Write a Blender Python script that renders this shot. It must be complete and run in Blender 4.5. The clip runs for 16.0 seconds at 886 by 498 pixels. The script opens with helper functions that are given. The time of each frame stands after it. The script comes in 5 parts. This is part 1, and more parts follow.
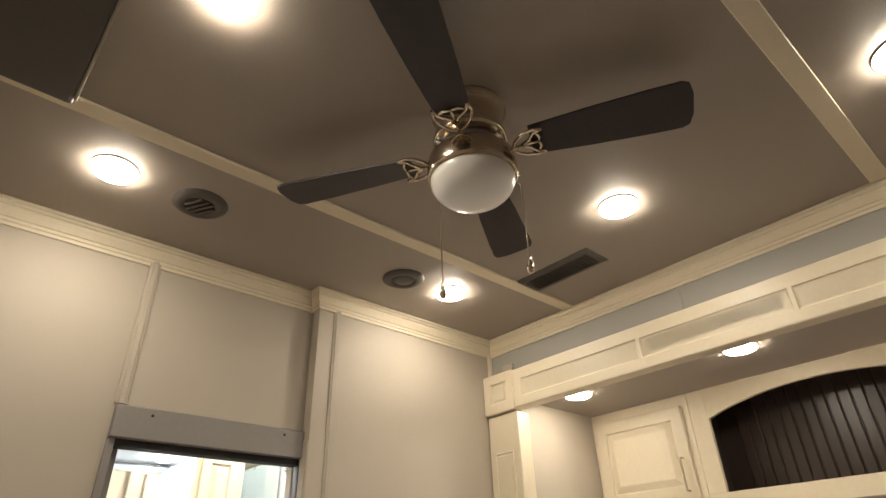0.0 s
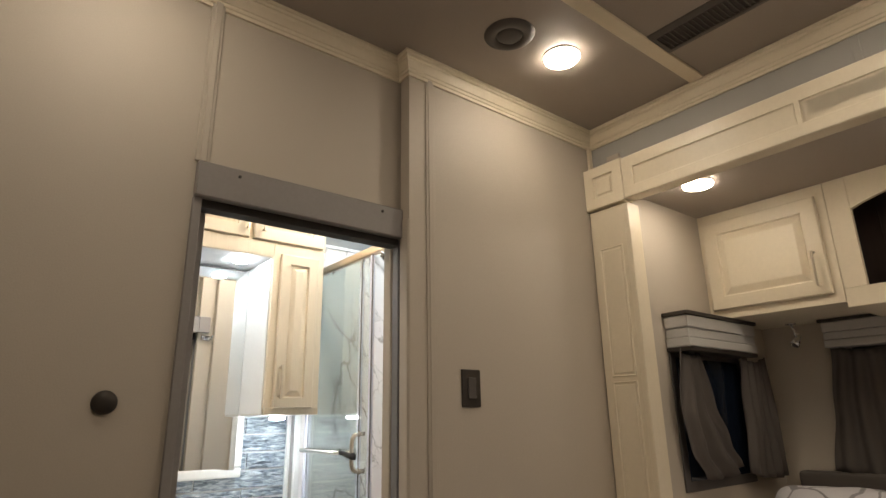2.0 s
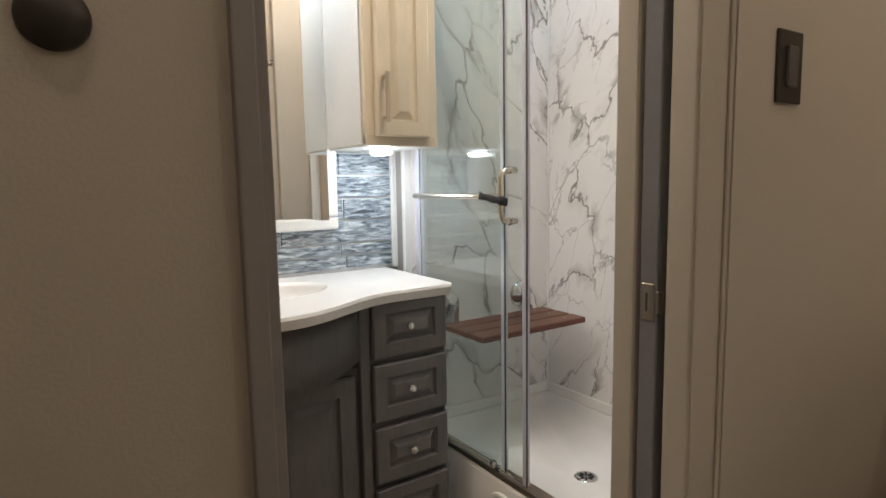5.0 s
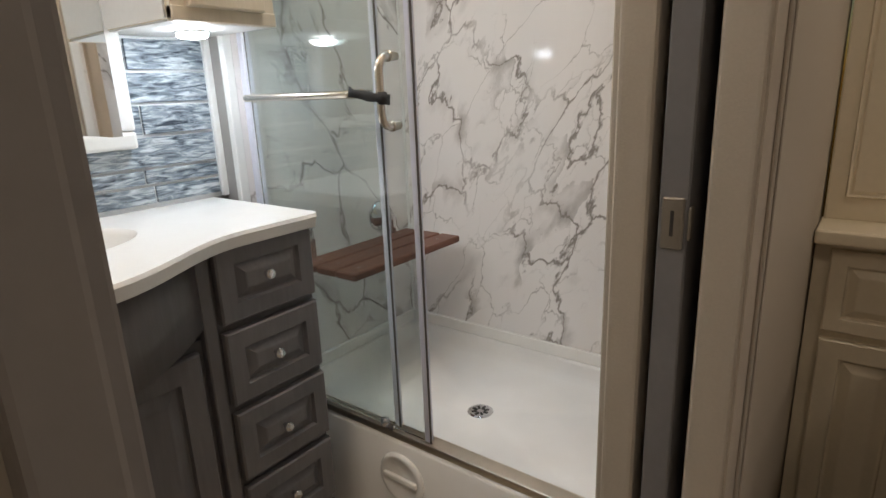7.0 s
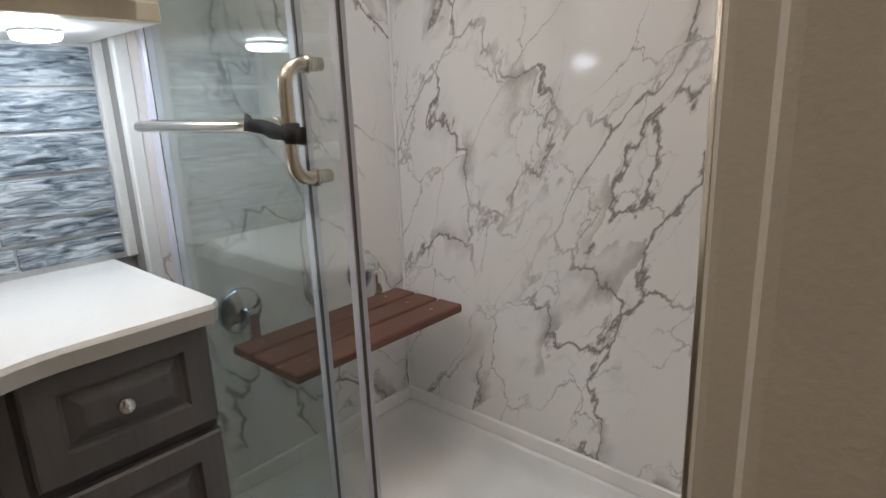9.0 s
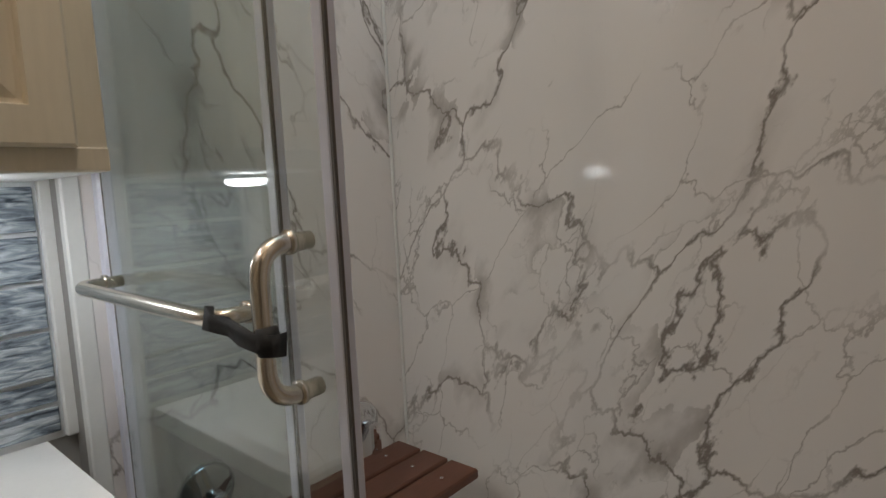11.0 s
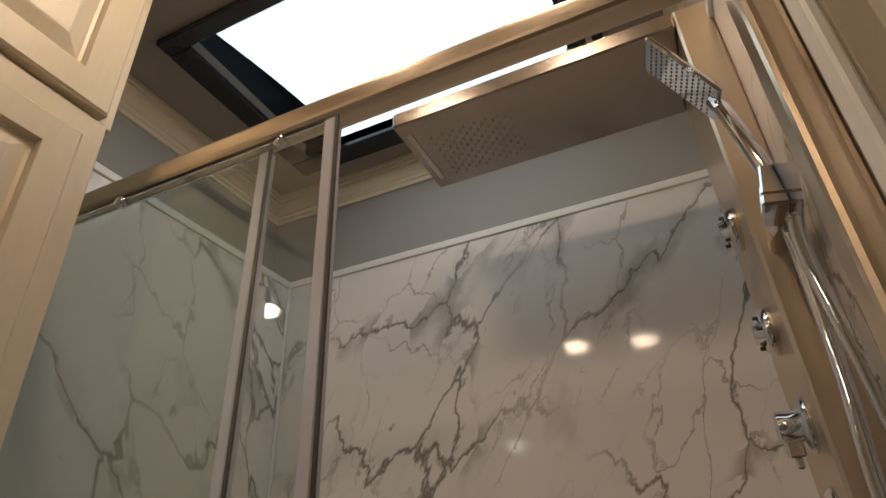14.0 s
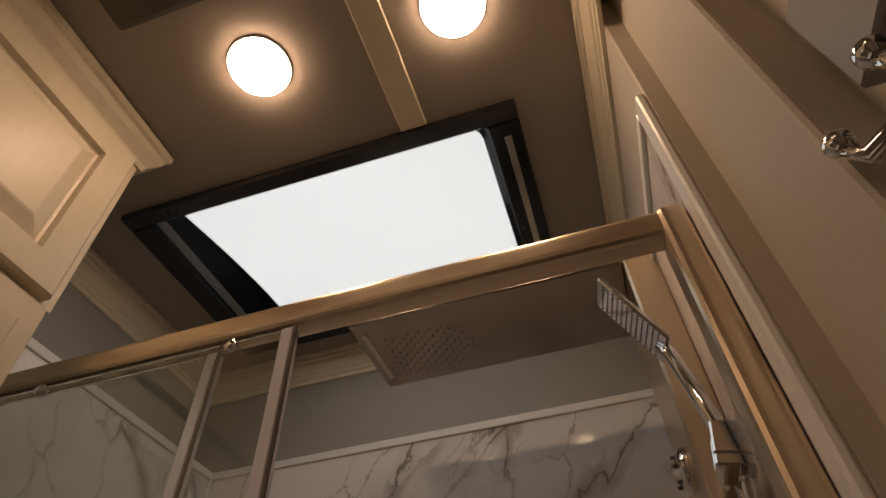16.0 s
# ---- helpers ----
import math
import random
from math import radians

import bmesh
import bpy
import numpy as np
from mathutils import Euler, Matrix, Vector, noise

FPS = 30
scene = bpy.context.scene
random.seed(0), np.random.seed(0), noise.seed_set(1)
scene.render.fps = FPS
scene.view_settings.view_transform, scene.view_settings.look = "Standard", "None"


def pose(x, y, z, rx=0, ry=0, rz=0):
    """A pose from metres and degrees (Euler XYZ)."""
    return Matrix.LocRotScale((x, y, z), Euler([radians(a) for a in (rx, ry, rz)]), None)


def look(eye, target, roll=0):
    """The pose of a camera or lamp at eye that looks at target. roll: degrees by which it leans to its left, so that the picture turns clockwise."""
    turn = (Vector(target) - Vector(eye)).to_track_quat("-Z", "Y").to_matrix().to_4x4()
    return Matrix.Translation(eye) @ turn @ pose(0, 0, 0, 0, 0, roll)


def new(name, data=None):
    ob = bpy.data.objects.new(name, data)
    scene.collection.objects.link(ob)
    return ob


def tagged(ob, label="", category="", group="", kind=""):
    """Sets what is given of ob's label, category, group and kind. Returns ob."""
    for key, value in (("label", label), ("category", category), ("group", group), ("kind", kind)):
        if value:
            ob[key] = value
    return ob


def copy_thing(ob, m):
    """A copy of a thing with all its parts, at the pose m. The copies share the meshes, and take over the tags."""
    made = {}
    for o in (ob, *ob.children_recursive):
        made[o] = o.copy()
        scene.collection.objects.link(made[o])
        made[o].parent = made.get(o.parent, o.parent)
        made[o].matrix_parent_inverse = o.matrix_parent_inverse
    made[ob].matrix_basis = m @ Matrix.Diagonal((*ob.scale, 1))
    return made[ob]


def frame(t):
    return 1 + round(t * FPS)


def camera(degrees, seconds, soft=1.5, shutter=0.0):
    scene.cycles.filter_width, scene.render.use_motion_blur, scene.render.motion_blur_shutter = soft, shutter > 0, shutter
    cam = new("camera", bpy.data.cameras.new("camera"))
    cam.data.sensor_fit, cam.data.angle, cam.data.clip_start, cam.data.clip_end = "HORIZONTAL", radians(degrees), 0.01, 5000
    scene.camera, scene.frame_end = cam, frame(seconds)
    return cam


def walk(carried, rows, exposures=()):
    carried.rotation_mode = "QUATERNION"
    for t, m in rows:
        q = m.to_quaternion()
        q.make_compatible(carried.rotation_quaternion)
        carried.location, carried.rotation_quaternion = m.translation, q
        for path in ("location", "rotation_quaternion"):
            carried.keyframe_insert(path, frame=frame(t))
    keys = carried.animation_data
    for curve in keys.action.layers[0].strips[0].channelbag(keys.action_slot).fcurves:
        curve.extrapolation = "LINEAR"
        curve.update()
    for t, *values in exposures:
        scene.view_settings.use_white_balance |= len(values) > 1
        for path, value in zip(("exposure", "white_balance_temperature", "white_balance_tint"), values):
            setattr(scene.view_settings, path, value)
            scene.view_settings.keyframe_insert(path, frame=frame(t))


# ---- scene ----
cam = camera(75.2, 16.0)
PATH = [
    (0, (-0.435, -2.028, 1.5), (0.729, -0.757, 2.515), -1.9),
    (0.5, (-0.41, -1.948, 1.471), (0.751, -0.676, 2.488), -1.7),
    (1, (-0.37, -1.822, 1.429), (0.79, -0.529, 2.421), -1.6),
    (1.5, (-0.365, -1.641, 1.397), (0.836, -0.264, 2.21), -1.4),
    (2, (-0.369, -1.518, 1.352), (0.831, -0.021, 1.919), -1.0),
    (2.5, (-0.342, -1.38, 1.311), (0.836, 0.195, 1.674), -1.2),
    (3, (-0.248, -1.223, 1.277), (0.858, 0.435, 1.454), -1.2),
    (3.5, (-0.213, -1.086, 1.244), (0.805, 0.634, 1.194), -1.2),
    (3.7, (-0.215, -1.014, 1.232), (0.786, 0.713, 1.109), -1.0),
    (5.8, (-0.071, -0.336, 1.276), (1.205, 1.175, 0.98), -1.6),
    (6, (-0.058, -0.281, 1.274), (1.282, 1.168, 0.946), -1.7),
    (6.5, (-0.046, -0.181, 1.243), (1.425, 1.095, 0.787), -2.0),
    (7, (-0.029, -0.161, 1.223), (1.498, 1.014, 0.688), -2.2),
    (7.5, (0.045, -0.131, 1.207), (1.581, 1.028, 0.662), -2.6),
    (8, (0.202, -0.068, 1.213), (1.723, 1.11, 0.667), -2.7),
    (8.2, (0.268, -0.045, 1.216), (1.739, 1.197, 0.674), -2.7),
    (10.3, (0.624, 0.239, 1.296), (2.052, 1.567, 0.851), -2.6),
    (10.5, (0.627, 0.254, 1.304), (2.081, 1.568, 0.908), -2.6),
    (11, (0.632, 0.248, 1.345), (2.131, 1.554, 1.124), -2.7),
    (11.5, (0.569, 0.237, 1.414), (2.1, 1.524, 1.423), -2.7),
    (12, (0.512, 0.226, 1.463), (2.045, 1.477, 1.753), -2.7),
    (12.5, (0.491, 0.223, 1.513), (2.034, 1.379, 2.047), -2.7),
    (13, (0.49, 0.241, 1.55), (2.055, 1.242, 2.292), -2.8),
    (13.5, (0.502, 0.295, 1.561), (2.072, 1.152, 2.456), -2.8),
    (14, (0.522, 0.340, 1.562), (2.109, 1.029, 2.565), -2.8),
    (14.5, (0.503, 0.352, 1.606), (2.080, 0.886, 2.722), -3.1),
    (15, (0.491, 0.365, 1.598), (1.962, 0.768, 2.892), -3.6),
    (15.5, (0.483, 0.352, 1.612), (1.858, 0.724, 3.016), -3.3),
    (16, (0.483, 0.338, 1.617), (1.807, 0.71, 3.069), -2.8),
]
walk(cam, [(t, look(eye, target, roll)) for t, eye, target, roll in PATH],
     exposures=[(0.0, 0.58, 6350, 7), (1.0, 0.42, 6400, 8), (2.0, -0.08, 6500, 10), (3.5, -0.22, 6650, 11), (6.0, -0.36, 6550, 12), (8.2, -0.42, 6350, 12), (10.5, -1.29, 6300, 12),
                (11.5, -1.45, 7200, 13), (12.5, -1.3, 7200, 14), (14.5, -2.16, 9000, 24), (15.0, -2.29, 9900, 29), (16.0, -2.77, 10300, 31)])

# ---- world and light levels ----
world = bpy.data.worlds.new("dusk")
scene.world = world
world.use_nodes = True
sky = world.node_tree.nodes.new("ShaderNodeTexSky")
sky.sky_type, sky.sun_disc = "NISHITA", False
sky.sun_elevation, sky.sun_rotation = radians(4), radians(140)
wbg = world.node_tree.nodes["Background"]
wbg.inputs["Strength"].default_value = 0.05
world.node_tree.links.new(sky.outputs[0], wbg.inputs["Color"])

WARM, BATHWARM, COOL = (1.0, 0.86, 0.685), (1.0, 0.885, 0.74), (0.86, 0.94, 1.0)
BEDROOM_GLOW, SLIDE_GLOW, BATH_GLOW, VANITY_GLOW, SKYLIGHT_GLOW = 80.0, 60.0, 192.0, 130.0, 6.9

# ---- materials ----


def nodes_of(m):
    return m.node_tree.nodes, m.node_tree.links


def mat(name, color, rough=0.5, metal=0.0, grain=40.0, vary=0.12, bump=0.05, stain=3.0, spec=0.5, stretch=(1, 1, 1), each=0.0):
    """A surface with grain and a slower stain on top of a base colour."""
    m = bpy.data.materials.new(name)
    m.use_nodes = True
    n, l = nodes_of(m)
    b = n["Principled BSDF"]
    tc, mp = n.new("ShaderNodeTexCoord"), n.new("ShaderNodeMapping")
    mp.inputs["Scale"].default_value = stretch
    l.new(tc.outputs["Object"], mp.inputs["Vector"])
    fine, slow = n.new("ShaderNodeTexNoise"), n.new("ShaderNodeTexNoise")
    fine.inputs["Scale"].default_value, fine.inputs["Detail"].default_value = grain, 6
    slow.inputs["Scale"].default_value, slow.inputs["Detail"].default_value = stain, 3
    l.new(mp.outputs[0], fine.inputs["Vector"]), l.new(tc.outputs["Object"], slow.inputs["Vector"])
    both = n.new("ShaderNodeMath")
    both.operation = "MULTIPLY_ADD"
    both.inputs[1].default_value, both.inputs[2].default_value = 0.6, 0.2
    l.new(fine.outputs["Fac"], both.inputs[0])
    add = n.new("ShaderNodeMath")
    add.operation = "MULTIPLY_ADD"
    add.inputs[1].default_value = 0.4
    l.new(slow.outputs["Fac"], add.inputs[0]), l.new(both.outputs[0], add.inputs[2])
    fac = add.outputs[0]
    if each:
        info, ea = n.new("ShaderNodeObjectInfo"), n.new("ShaderNodeMath")
        ea.operation = "MULTIPLY_ADD"
        ea.inputs[1].default_value = each
        l.new(info.outputs["Random"], ea.inputs[0]), l.new(fac, ea.inputs[2])
        fac = ea.outputs[0]
    ramp = n.new("ShaderNodeValToRGB")
    lo, hi = 1 - vary, 1 + vary
    ramp.color_ramp.elements[0].position, ramp.color_ramp.elements[1].position = 0.3, 0.9
    ramp.color_ramp.elements[0].color = (*[c * lo for c in color], 1)
    ramp.color_ramp.elements[1].color = (*[min(1, c * hi) for c in color], 1)
    l.new(fac, ramp.inputs["Fac"]), l.new(ramp.outputs["Color"], b.inputs["Base Color"])
    rr = n.new("ShaderNodeMath")
    rr.operation = "MULTIPLY_ADD"
    rr.inputs[1].default_value, rr.inputs[2].default_value = 0.25 * rough, 0.85 * rough
    l.new(slow.outputs["Fac"], rr.inputs[0]), l.new(rr.outputs[0], b.inputs["Roughness"])
    b.inputs["Metallic"].default_value = metal
    b.inputs["Specular IOR Level"].default_value = spec
    if bump:
        bp = n.new("ShaderNodeBump")
        bp.inputs["Strength"].default_value, bp.inputs["Distance"].default_value = bump, 0.004
        l.new(fine.outputs["Fac"], bp.inputs["Height"]), l.new(bp.outputs[0], b.inputs["Normal"])
    return m


def glow(name, color, strength):
    m = bpy.data.materials.new(name)
    m.use_nodes = True
    b = nodes_of(m)[0]["Principled BSDF"]
    b.inputs["Base Color"].default_value = (0.9, 0.9, 0.9, 1)
    b.inputs["Emission Color"].default_value = (*color, 1)
    b.inputs["Emission Strength"].default_value = strength
    return m


def glass_mat(name, tint, rough=0.0):
    m = bpy.data.materials.new(name)
    m.use_nodes = True
    b = nodes_of(m)[0]["Principled BSDF"]
    b.inputs["Base Color"].default_value = (*tint, 1)
    b.inputs["Transmission Weight"].default_value = 1.0
    b.inputs["Roughness"].default_value, b.inputs["IOR"].default_value = rough, 1.45
    return m


def marble_mat(name, turn):
    """White marble-look wall panel: grey veins on a pale ground, under a gloss coat."""
    m = bpy.data.materials.new(name)
    m.use_nodes = True
    n, l = nodes_of(m)
    b = n["Principled BSDF"]
    tc, m0, mp = n.new("ShaderNodeTexCoord"), n.new("ShaderNodeMapping"), n.new("ShaderNodeMapping")
    m0.inputs["Rotation"].default_value = turn
    mp.inputs["Scale"].default_value = (1.0, 1.0, 0.5)
    l.new(tc.outputs["Object"], m0.inputs["Vector"]), l.new(m0.outputs[0], mp.inputs["Vector"])
    warp = n.new("ShaderNodeTexNoise")
    warp.inputs["Scale"].default_value, warp.inputs["Detail"].default_value = 6.0, 7
    warp.inputs["Roughness"].default_value = 0.56
    l.new(mp.outputs[0], warp.inputs["Vector"])
    wv = n.new("ShaderNodeVectorMath")
    wv.operation = "MULTIPLY_ADD"
    wv.inputs[1].default_value = (0.22, 0.22, 0.22)
    l.new(warp.outputs["Color"], wv.inputs[0]), l.new(mp.outputs[0], wv.inputs[2])

    def ridge(scale, width, seed):
        v = n.new("ShaderNodeTexVoronoi")
        v.feature = "DISTANCE_TO_EDGE"
        v.inputs["Scale"].default_value = scale
        off = n.new("ShaderNodeVectorMath")
        off.inputs[1].default_value = (seed, seed * 0.7, seed * 1.3)
        l.new(wv.outputs[0], off.inputs[0]), l.new(off.outputs[0], v.inputs["Vector"])
        mr = n.new("ShaderNodeMapRange")
        mr.interpolation_type = "SMOOTHSTEP"
        mr.inputs["From Min"].default_value, mr.inputs["From Max"].default_value = 0.0, width
        mr.inputs["To Min"].default_value, mr.inputs["To Max"].default_value = 1.0, 0.0
        l.new(v.outputs["Distance"], mr.inputs["Value"])
        return mr.outputs[0]

    def mask(scale, lo, hi, seed):
        t = n.new("ShaderNodeTexNoise")
        t.inputs["Scale"].default_value, t.inputs["Detail"].default_value = scale, 4
        off = n.new("ShaderNodeVectorMath")
        off.inputs[1].default_value = (seed, seed, -seed)
        l.new(mp.outputs[0], off.inputs[0]), l.new(off.outputs[0], t.inputs["Vector"])
        mr = n.new("ShaderNodeMapRange")
        mr.inputs["From Min"].default_value, mr.inputs["From Max"].default_value = lo, hi
        l.new(t.outputs["Fac"], mr.inputs["Value"])
        return mr.outputs[0]

    def times(a, c):
        t = n.new("ShaderNodeMath")
        t.operation = "MULTIPLY"
        for k, s in enumerate((a, c)):
            if isinstance(s, float):
                t.inputs[k].default_value = s
            else:
                l.new(s, t.inputs[k])
        return t.outputs[0]

    def most(a, c):
        t = n.new("ShaderNodeMath")
        t.operation = "MAXIMUM"
        l.new(a, t.inputs[0]), l.new(c, t.inputs[1])
        return t.outputs[0]

    def cells(scale, seed, keep):
        v = n.new("ShaderNodeTexVoronoi")
        v.inputs["Scale"].default_value = scale
        off = n.new("ShaderNodeVectorMath")
        off.inputs[1].default_value = (seed, seed * 0.7, seed * 1.3)
        l.new(wv.outputs[0], off.inputs[0]), l.new(off.outputs[0], v.inputs["Vector"])
        t = n.new("ShaderNodeMath")
        t.operation = "LESS_THAN"
        t.inputs[1].default_value = keep
        l.new(v.outputs["Color"], t.inputs[0])
        return t.outputs[0]

    big = times(ridge(3.4, 0.020, 0.0), mask(3.4, 0.38, 0.50, 1.0))
    thin = times(times(ridge(6.5, 0.018, 3.1), mask(5.0, 0.44, 0.56, 5.0)), 0.62)
    wisp = times(times(ridge(11.0, 0.030, 7.7), most(ridge(3.4, 0.16, 0.0), ridge(6.5, 0.05, 3.1))), times(mask(7.0, 0.48, 0.62, 2.0), 0.60))
    cloud = times(times(ridge(3.4, 0.10, 0.0), mask(8.0, 0.54, 0.66, 9.0)), 0.26)
    fill = times(times(cells(11.0, 7.7, 0.42), ridge(3.4, 0.12, 0.0)), times(mask(3.4, 0.46, 0.54, 1.0), 0.62))
    vein = most(most(most(big, thin), most(cloud, wisp)), fill)
    base = n.new("ShaderNodeMix")
    base.data_type = "RGBA"
    base.inputs["A"].default_value, base.inputs["B"].default_value = (0.80, 0.77, 0.755, 1), (0.16, 0.13, 0.108, 1)
    l.new(times(vein, 0.84), base.inputs["Factor"])
    l.new(base.outputs["Result"], b.inputs["Base Color"])
    b.inputs["Roughness"].default_value = 0.07
    return m


def quilt_mat(name, cells=9.0, line=0.060, rough=0.70):
    """Pale quilt with a wavy lattice of grey lines and silver flecks."""
    m = bpy.data.materials.new(name)
    m.use_nodes = True
    n, l = nodes_of(m)
    b = n["Principled BSDF"]
    tc, warp = n.new("ShaderNodeTexCoord"), n.new("ShaderNodeTexNoise")
    warp.inputs["Scale"].default_value, warp.inputs["Detail"].default_value = 4.0, 3
    l.new(tc.outputs["Object"], warp.inputs["Vector"])
    wv = n.new("ShaderNodeVectorMath")
    wv.operation = "MULTIPLY_ADD"
    wv.inputs[1].default_value = (0.10, 0.10, 0.10)
    l.new(warp.outputs["Color"], wv.inputs[0]), l.new(tc.outputs["Object"], wv.inputs[2])
    mp = n.new("ShaderNodeMapping")
    mp.inputs["Rotation"].default_value = (0, 0, radians(38))
    l.new(wv.outputs[0], mp.inputs["Vector"])
    vo = n.new("ShaderNodeTexVoronoi")
    vo.feature = "DISTANCE_TO_EDGE"
    vo.inputs["Scale"].default_value, vo.inputs["Randomness"].default_value = cells, 0.45
    l.new(mp.outputs[0], vo.inputs["Vector"])
    mr = n.new("ShaderNodeMapRange")
    mr.interpolation_type = "SMOOTHSTEP"
    mr.inputs["From Min"].default_value, mr.inputs["From Max"].default_value = line * 0.5, line
    mr.inputs["To Min"].default_value, mr.inputs["To Max"].default_value = 1.0, 0.0
    l.new(vo.outputs["Distance"], mr.inputs["Value"])
    mix = n.new("ShaderNodeMix")
    mix.data_type = "RGBA"
    mix.inputs["A"].default_value, mix.inputs["B"].default_value = (0.66, 0.64, 0.66, 1), (0.29, 0.275, 0.29, 1)
    l.new(mr.outputs[0], mix.inputs["Factor"]), l.new(mix.outputs["Result"], b.inputs["Base Color"])
    fl = n.new("ShaderNodeTexNoise")
    fl.inputs["Scale"].default_value = 160.0
    l.new(tc.outputs["Object"], fl.inputs["Vector"])
    bp = n.new("ShaderNodeBump")
    bp.inputs["Strength"].default_value, bp.inputs["Distance"].default_value = 0.35, 0.003
    l.new(fl.outputs["Fac"], bp.inputs["Height"]), l.new(bp.outputs[0], b.inputs["Normal"])
    shine = n.new("ShaderNodeTexNoise")
    shine.inputs["Scale"].default_value = 7.0
    l.new(tc.outputs["Object"], shine.inputs["Vector"])
    cut = n.new("ShaderNodeMapRange")
    cut.inputs["From Min"].default_value, cut.inputs["From Max"].default_value = 0.52, 0.62
    l.new(shine.outputs["Fac"], cut.inputs["Value"])
    fleck = n.new("ShaderNodeMath")
    fleck.operation = "MULTIPLY"
    l.new(cut.outputs[0], fleck.inputs[0]), l.new(mr.outputs[0], fleck.inputs[1])
    l.new(fleck.outputs[0], b.inputs["Metallic"])
    ro = n.new("ShaderNodeMapRange")
    ro.inputs["To Min"].default_value, ro.inputs["To Max"].default_value = rough, 0.25
    l.new(fleck.outputs[0], ro.inputs["Value"]), l.new(ro.outputs[0], b.inputs["Roughness"])
    return m


PANEL = mat("vinyl_wall_panel", (0.475, 0.422, 0.352), 0.62, grain=260, vary=0.06, bump=0.10, stain=1.4)
GREYWALL = mat("blue_grey_vinyl", (0.375, 0.362, 0.335), 0.6, grain=260, vary=0.05, bump=0.10, stain=1.4)
BATHWALL = mat("taupe_grey_vinyl", (0.33, 0.318, 0.30), 0.6, grain=260, vary=0.05, bump=0.10, stain=1.4)
CEIL = mat("taupe_ceiling", (0.335, 0.290, 0.250), 0.55, grain=180, vary=0.07, bump=0.08, stain=1.2)
CREAM = mat("cream_paint", (0.735, 0.65, 0.50), 0.42, grain=70, vary=0.05, bump=0.03, stain=2.5)
BATHCREAM = mat("cream_glazed_wood", (0.68, 0.60, 0.47), 0.40, grain=22, vary=0.07, bump=0.04, stain=4, stretch=(6, 6, 0.6))
WHITE = mat("white_paint", (0.78, 0.78, 0.76), 0.4, grain=60, vary=0.04, bump=0.02)
DOORGREY = mat("grey_door_paint", (0.19, 0.185, 0.195), 0.5, grain=90, vary=0.08, bump=0.04)
GREYTRIM = mat("grey_trim", (0.255, 0.236, 0.228), 0.5, grain=90, vary=0.08, bump=0.04)
GREYWOOD = mat("slate_grey_wood", (0.135, 0.13, 0.135), 0.42, grain=18, vary=0.22, bump=0.08, stain=5, stretch=(5, 5, 0.5))
# near-black that puts the shade inside gaps and slots into the colour
GAPSHADE = mat("recess_shade", (0.035, 0.032, 0.03), 0.8, vary=0.2)
BLADE = mat("espresso_blade", (0.026, 0.018, 0.018), 0.60, grain=14, vary=0.3, bump=0.05, stretch=(1, 10, 10))
NICKEL = mat("brushed_nickel", (0.62, 0.55, 0.45), 0.30, 1.0, grain=30, vary=0.08, bump=0.02, stretch=(1, 1, 20))
BRUSHED = mat("brushed_steel", (0.70, 0.575, 0.44), 0.30, 1.0, grain=40, vary=0.08, bump=0.03, stretch=(30, 1, 30))
CHROME = mat("chrome", (0.75, 0.75, 0.76), 0.06, 1.0, vary=0.02, bump=0)
NOZZLE = mat("pale_rubber_nozzle", (0.42, 0.39, 0.36), 0.45, grain=120, vary=0.08, bump=0.02)
VENTDARK = mat("dark_plastic_vent", (0.080, 0.070, 0.064), 0.5, grain=90, vary=0.12, bump=0.03)
LATCH = mat("worn_latch_metal", (0.30, 0.27, 0.23), 0.5, 0.7, grain=60, vary=0.15, bump=0.03)
PULLMETAL = mat("satin_nickel", (0.70, 0.645, 0.56), 0.26, 1.0, grain=60, vary=0.05, bump=0.01)
FANMETAL = mat("polished_nickel", (0.62, 0.53, 0.42), 0.17, 1.0, vary=0.06, bump=0.0)
# steel darkened for the rain arm: its dim underside is put into the colour
ARMSHADED = mat("satin_steel_shaded", (0.40, 0.345, 0.30), 0.24, 1.0, grain=40, vary=0.06, bump=0.01)
BRONZE = mat("oil_rubbed_bronze", (0.05, 0.042, 0.036), 0.45, 0.4, vary=0.15)
STONE = mat("white_solid_surface", (0.80, 0.80, 0.79), 0.22, grain=120, vary=0.03, bump=0.0, stain=6)
ACRYLIC = mat("white_acrylic", (0.86, 0.84, 0.81), 0.18, grain=9, vary=0.05, bump=0.0, stain=3)
TEAK = mat("teak_slat", (0.115, 0.045, 0.027), 0.5, grain=26, vary=0.3, bump=0.12, stretch=(1, 12, 12), each=0.15)
MARBLE_E = marble_mat("marble_panel", (radians(-30), 0, 0))
MARBLE_N = marble_mat("marble_panel_end", (0, radians(28), 0))
QUILT = quilt_mat("lattice_quilt")
PILLOWCASE = quilt_mat("lattice_pillowcase", 6.0, 0.036, 0.42)
CURTAIN = mat("taupe_curtain", (0.085, 0.072, 0.064), 0.85, grain=300, vary=0.12, bump=0.2)
VALANCE = mat("light_grey_valance", (0.50, 0.49, 0.47), 0.7, grain=120, vary=0.06, bump=0.1)
DARKWOOD = mat("dark_beadboard", (0.030, 0.020, 0.017), 0.34, grain=16, vary=0.3, bump=0.04, stretch=(6, 6, 0.5))
FLOORWOOD = mat("greige_vinyl_plank", (0.28, 0.23, 0.175), 0.45, grain=20, vary=0.2, bump=0.06, stain=4, stretch=(1, 8, 1), each=0.2)
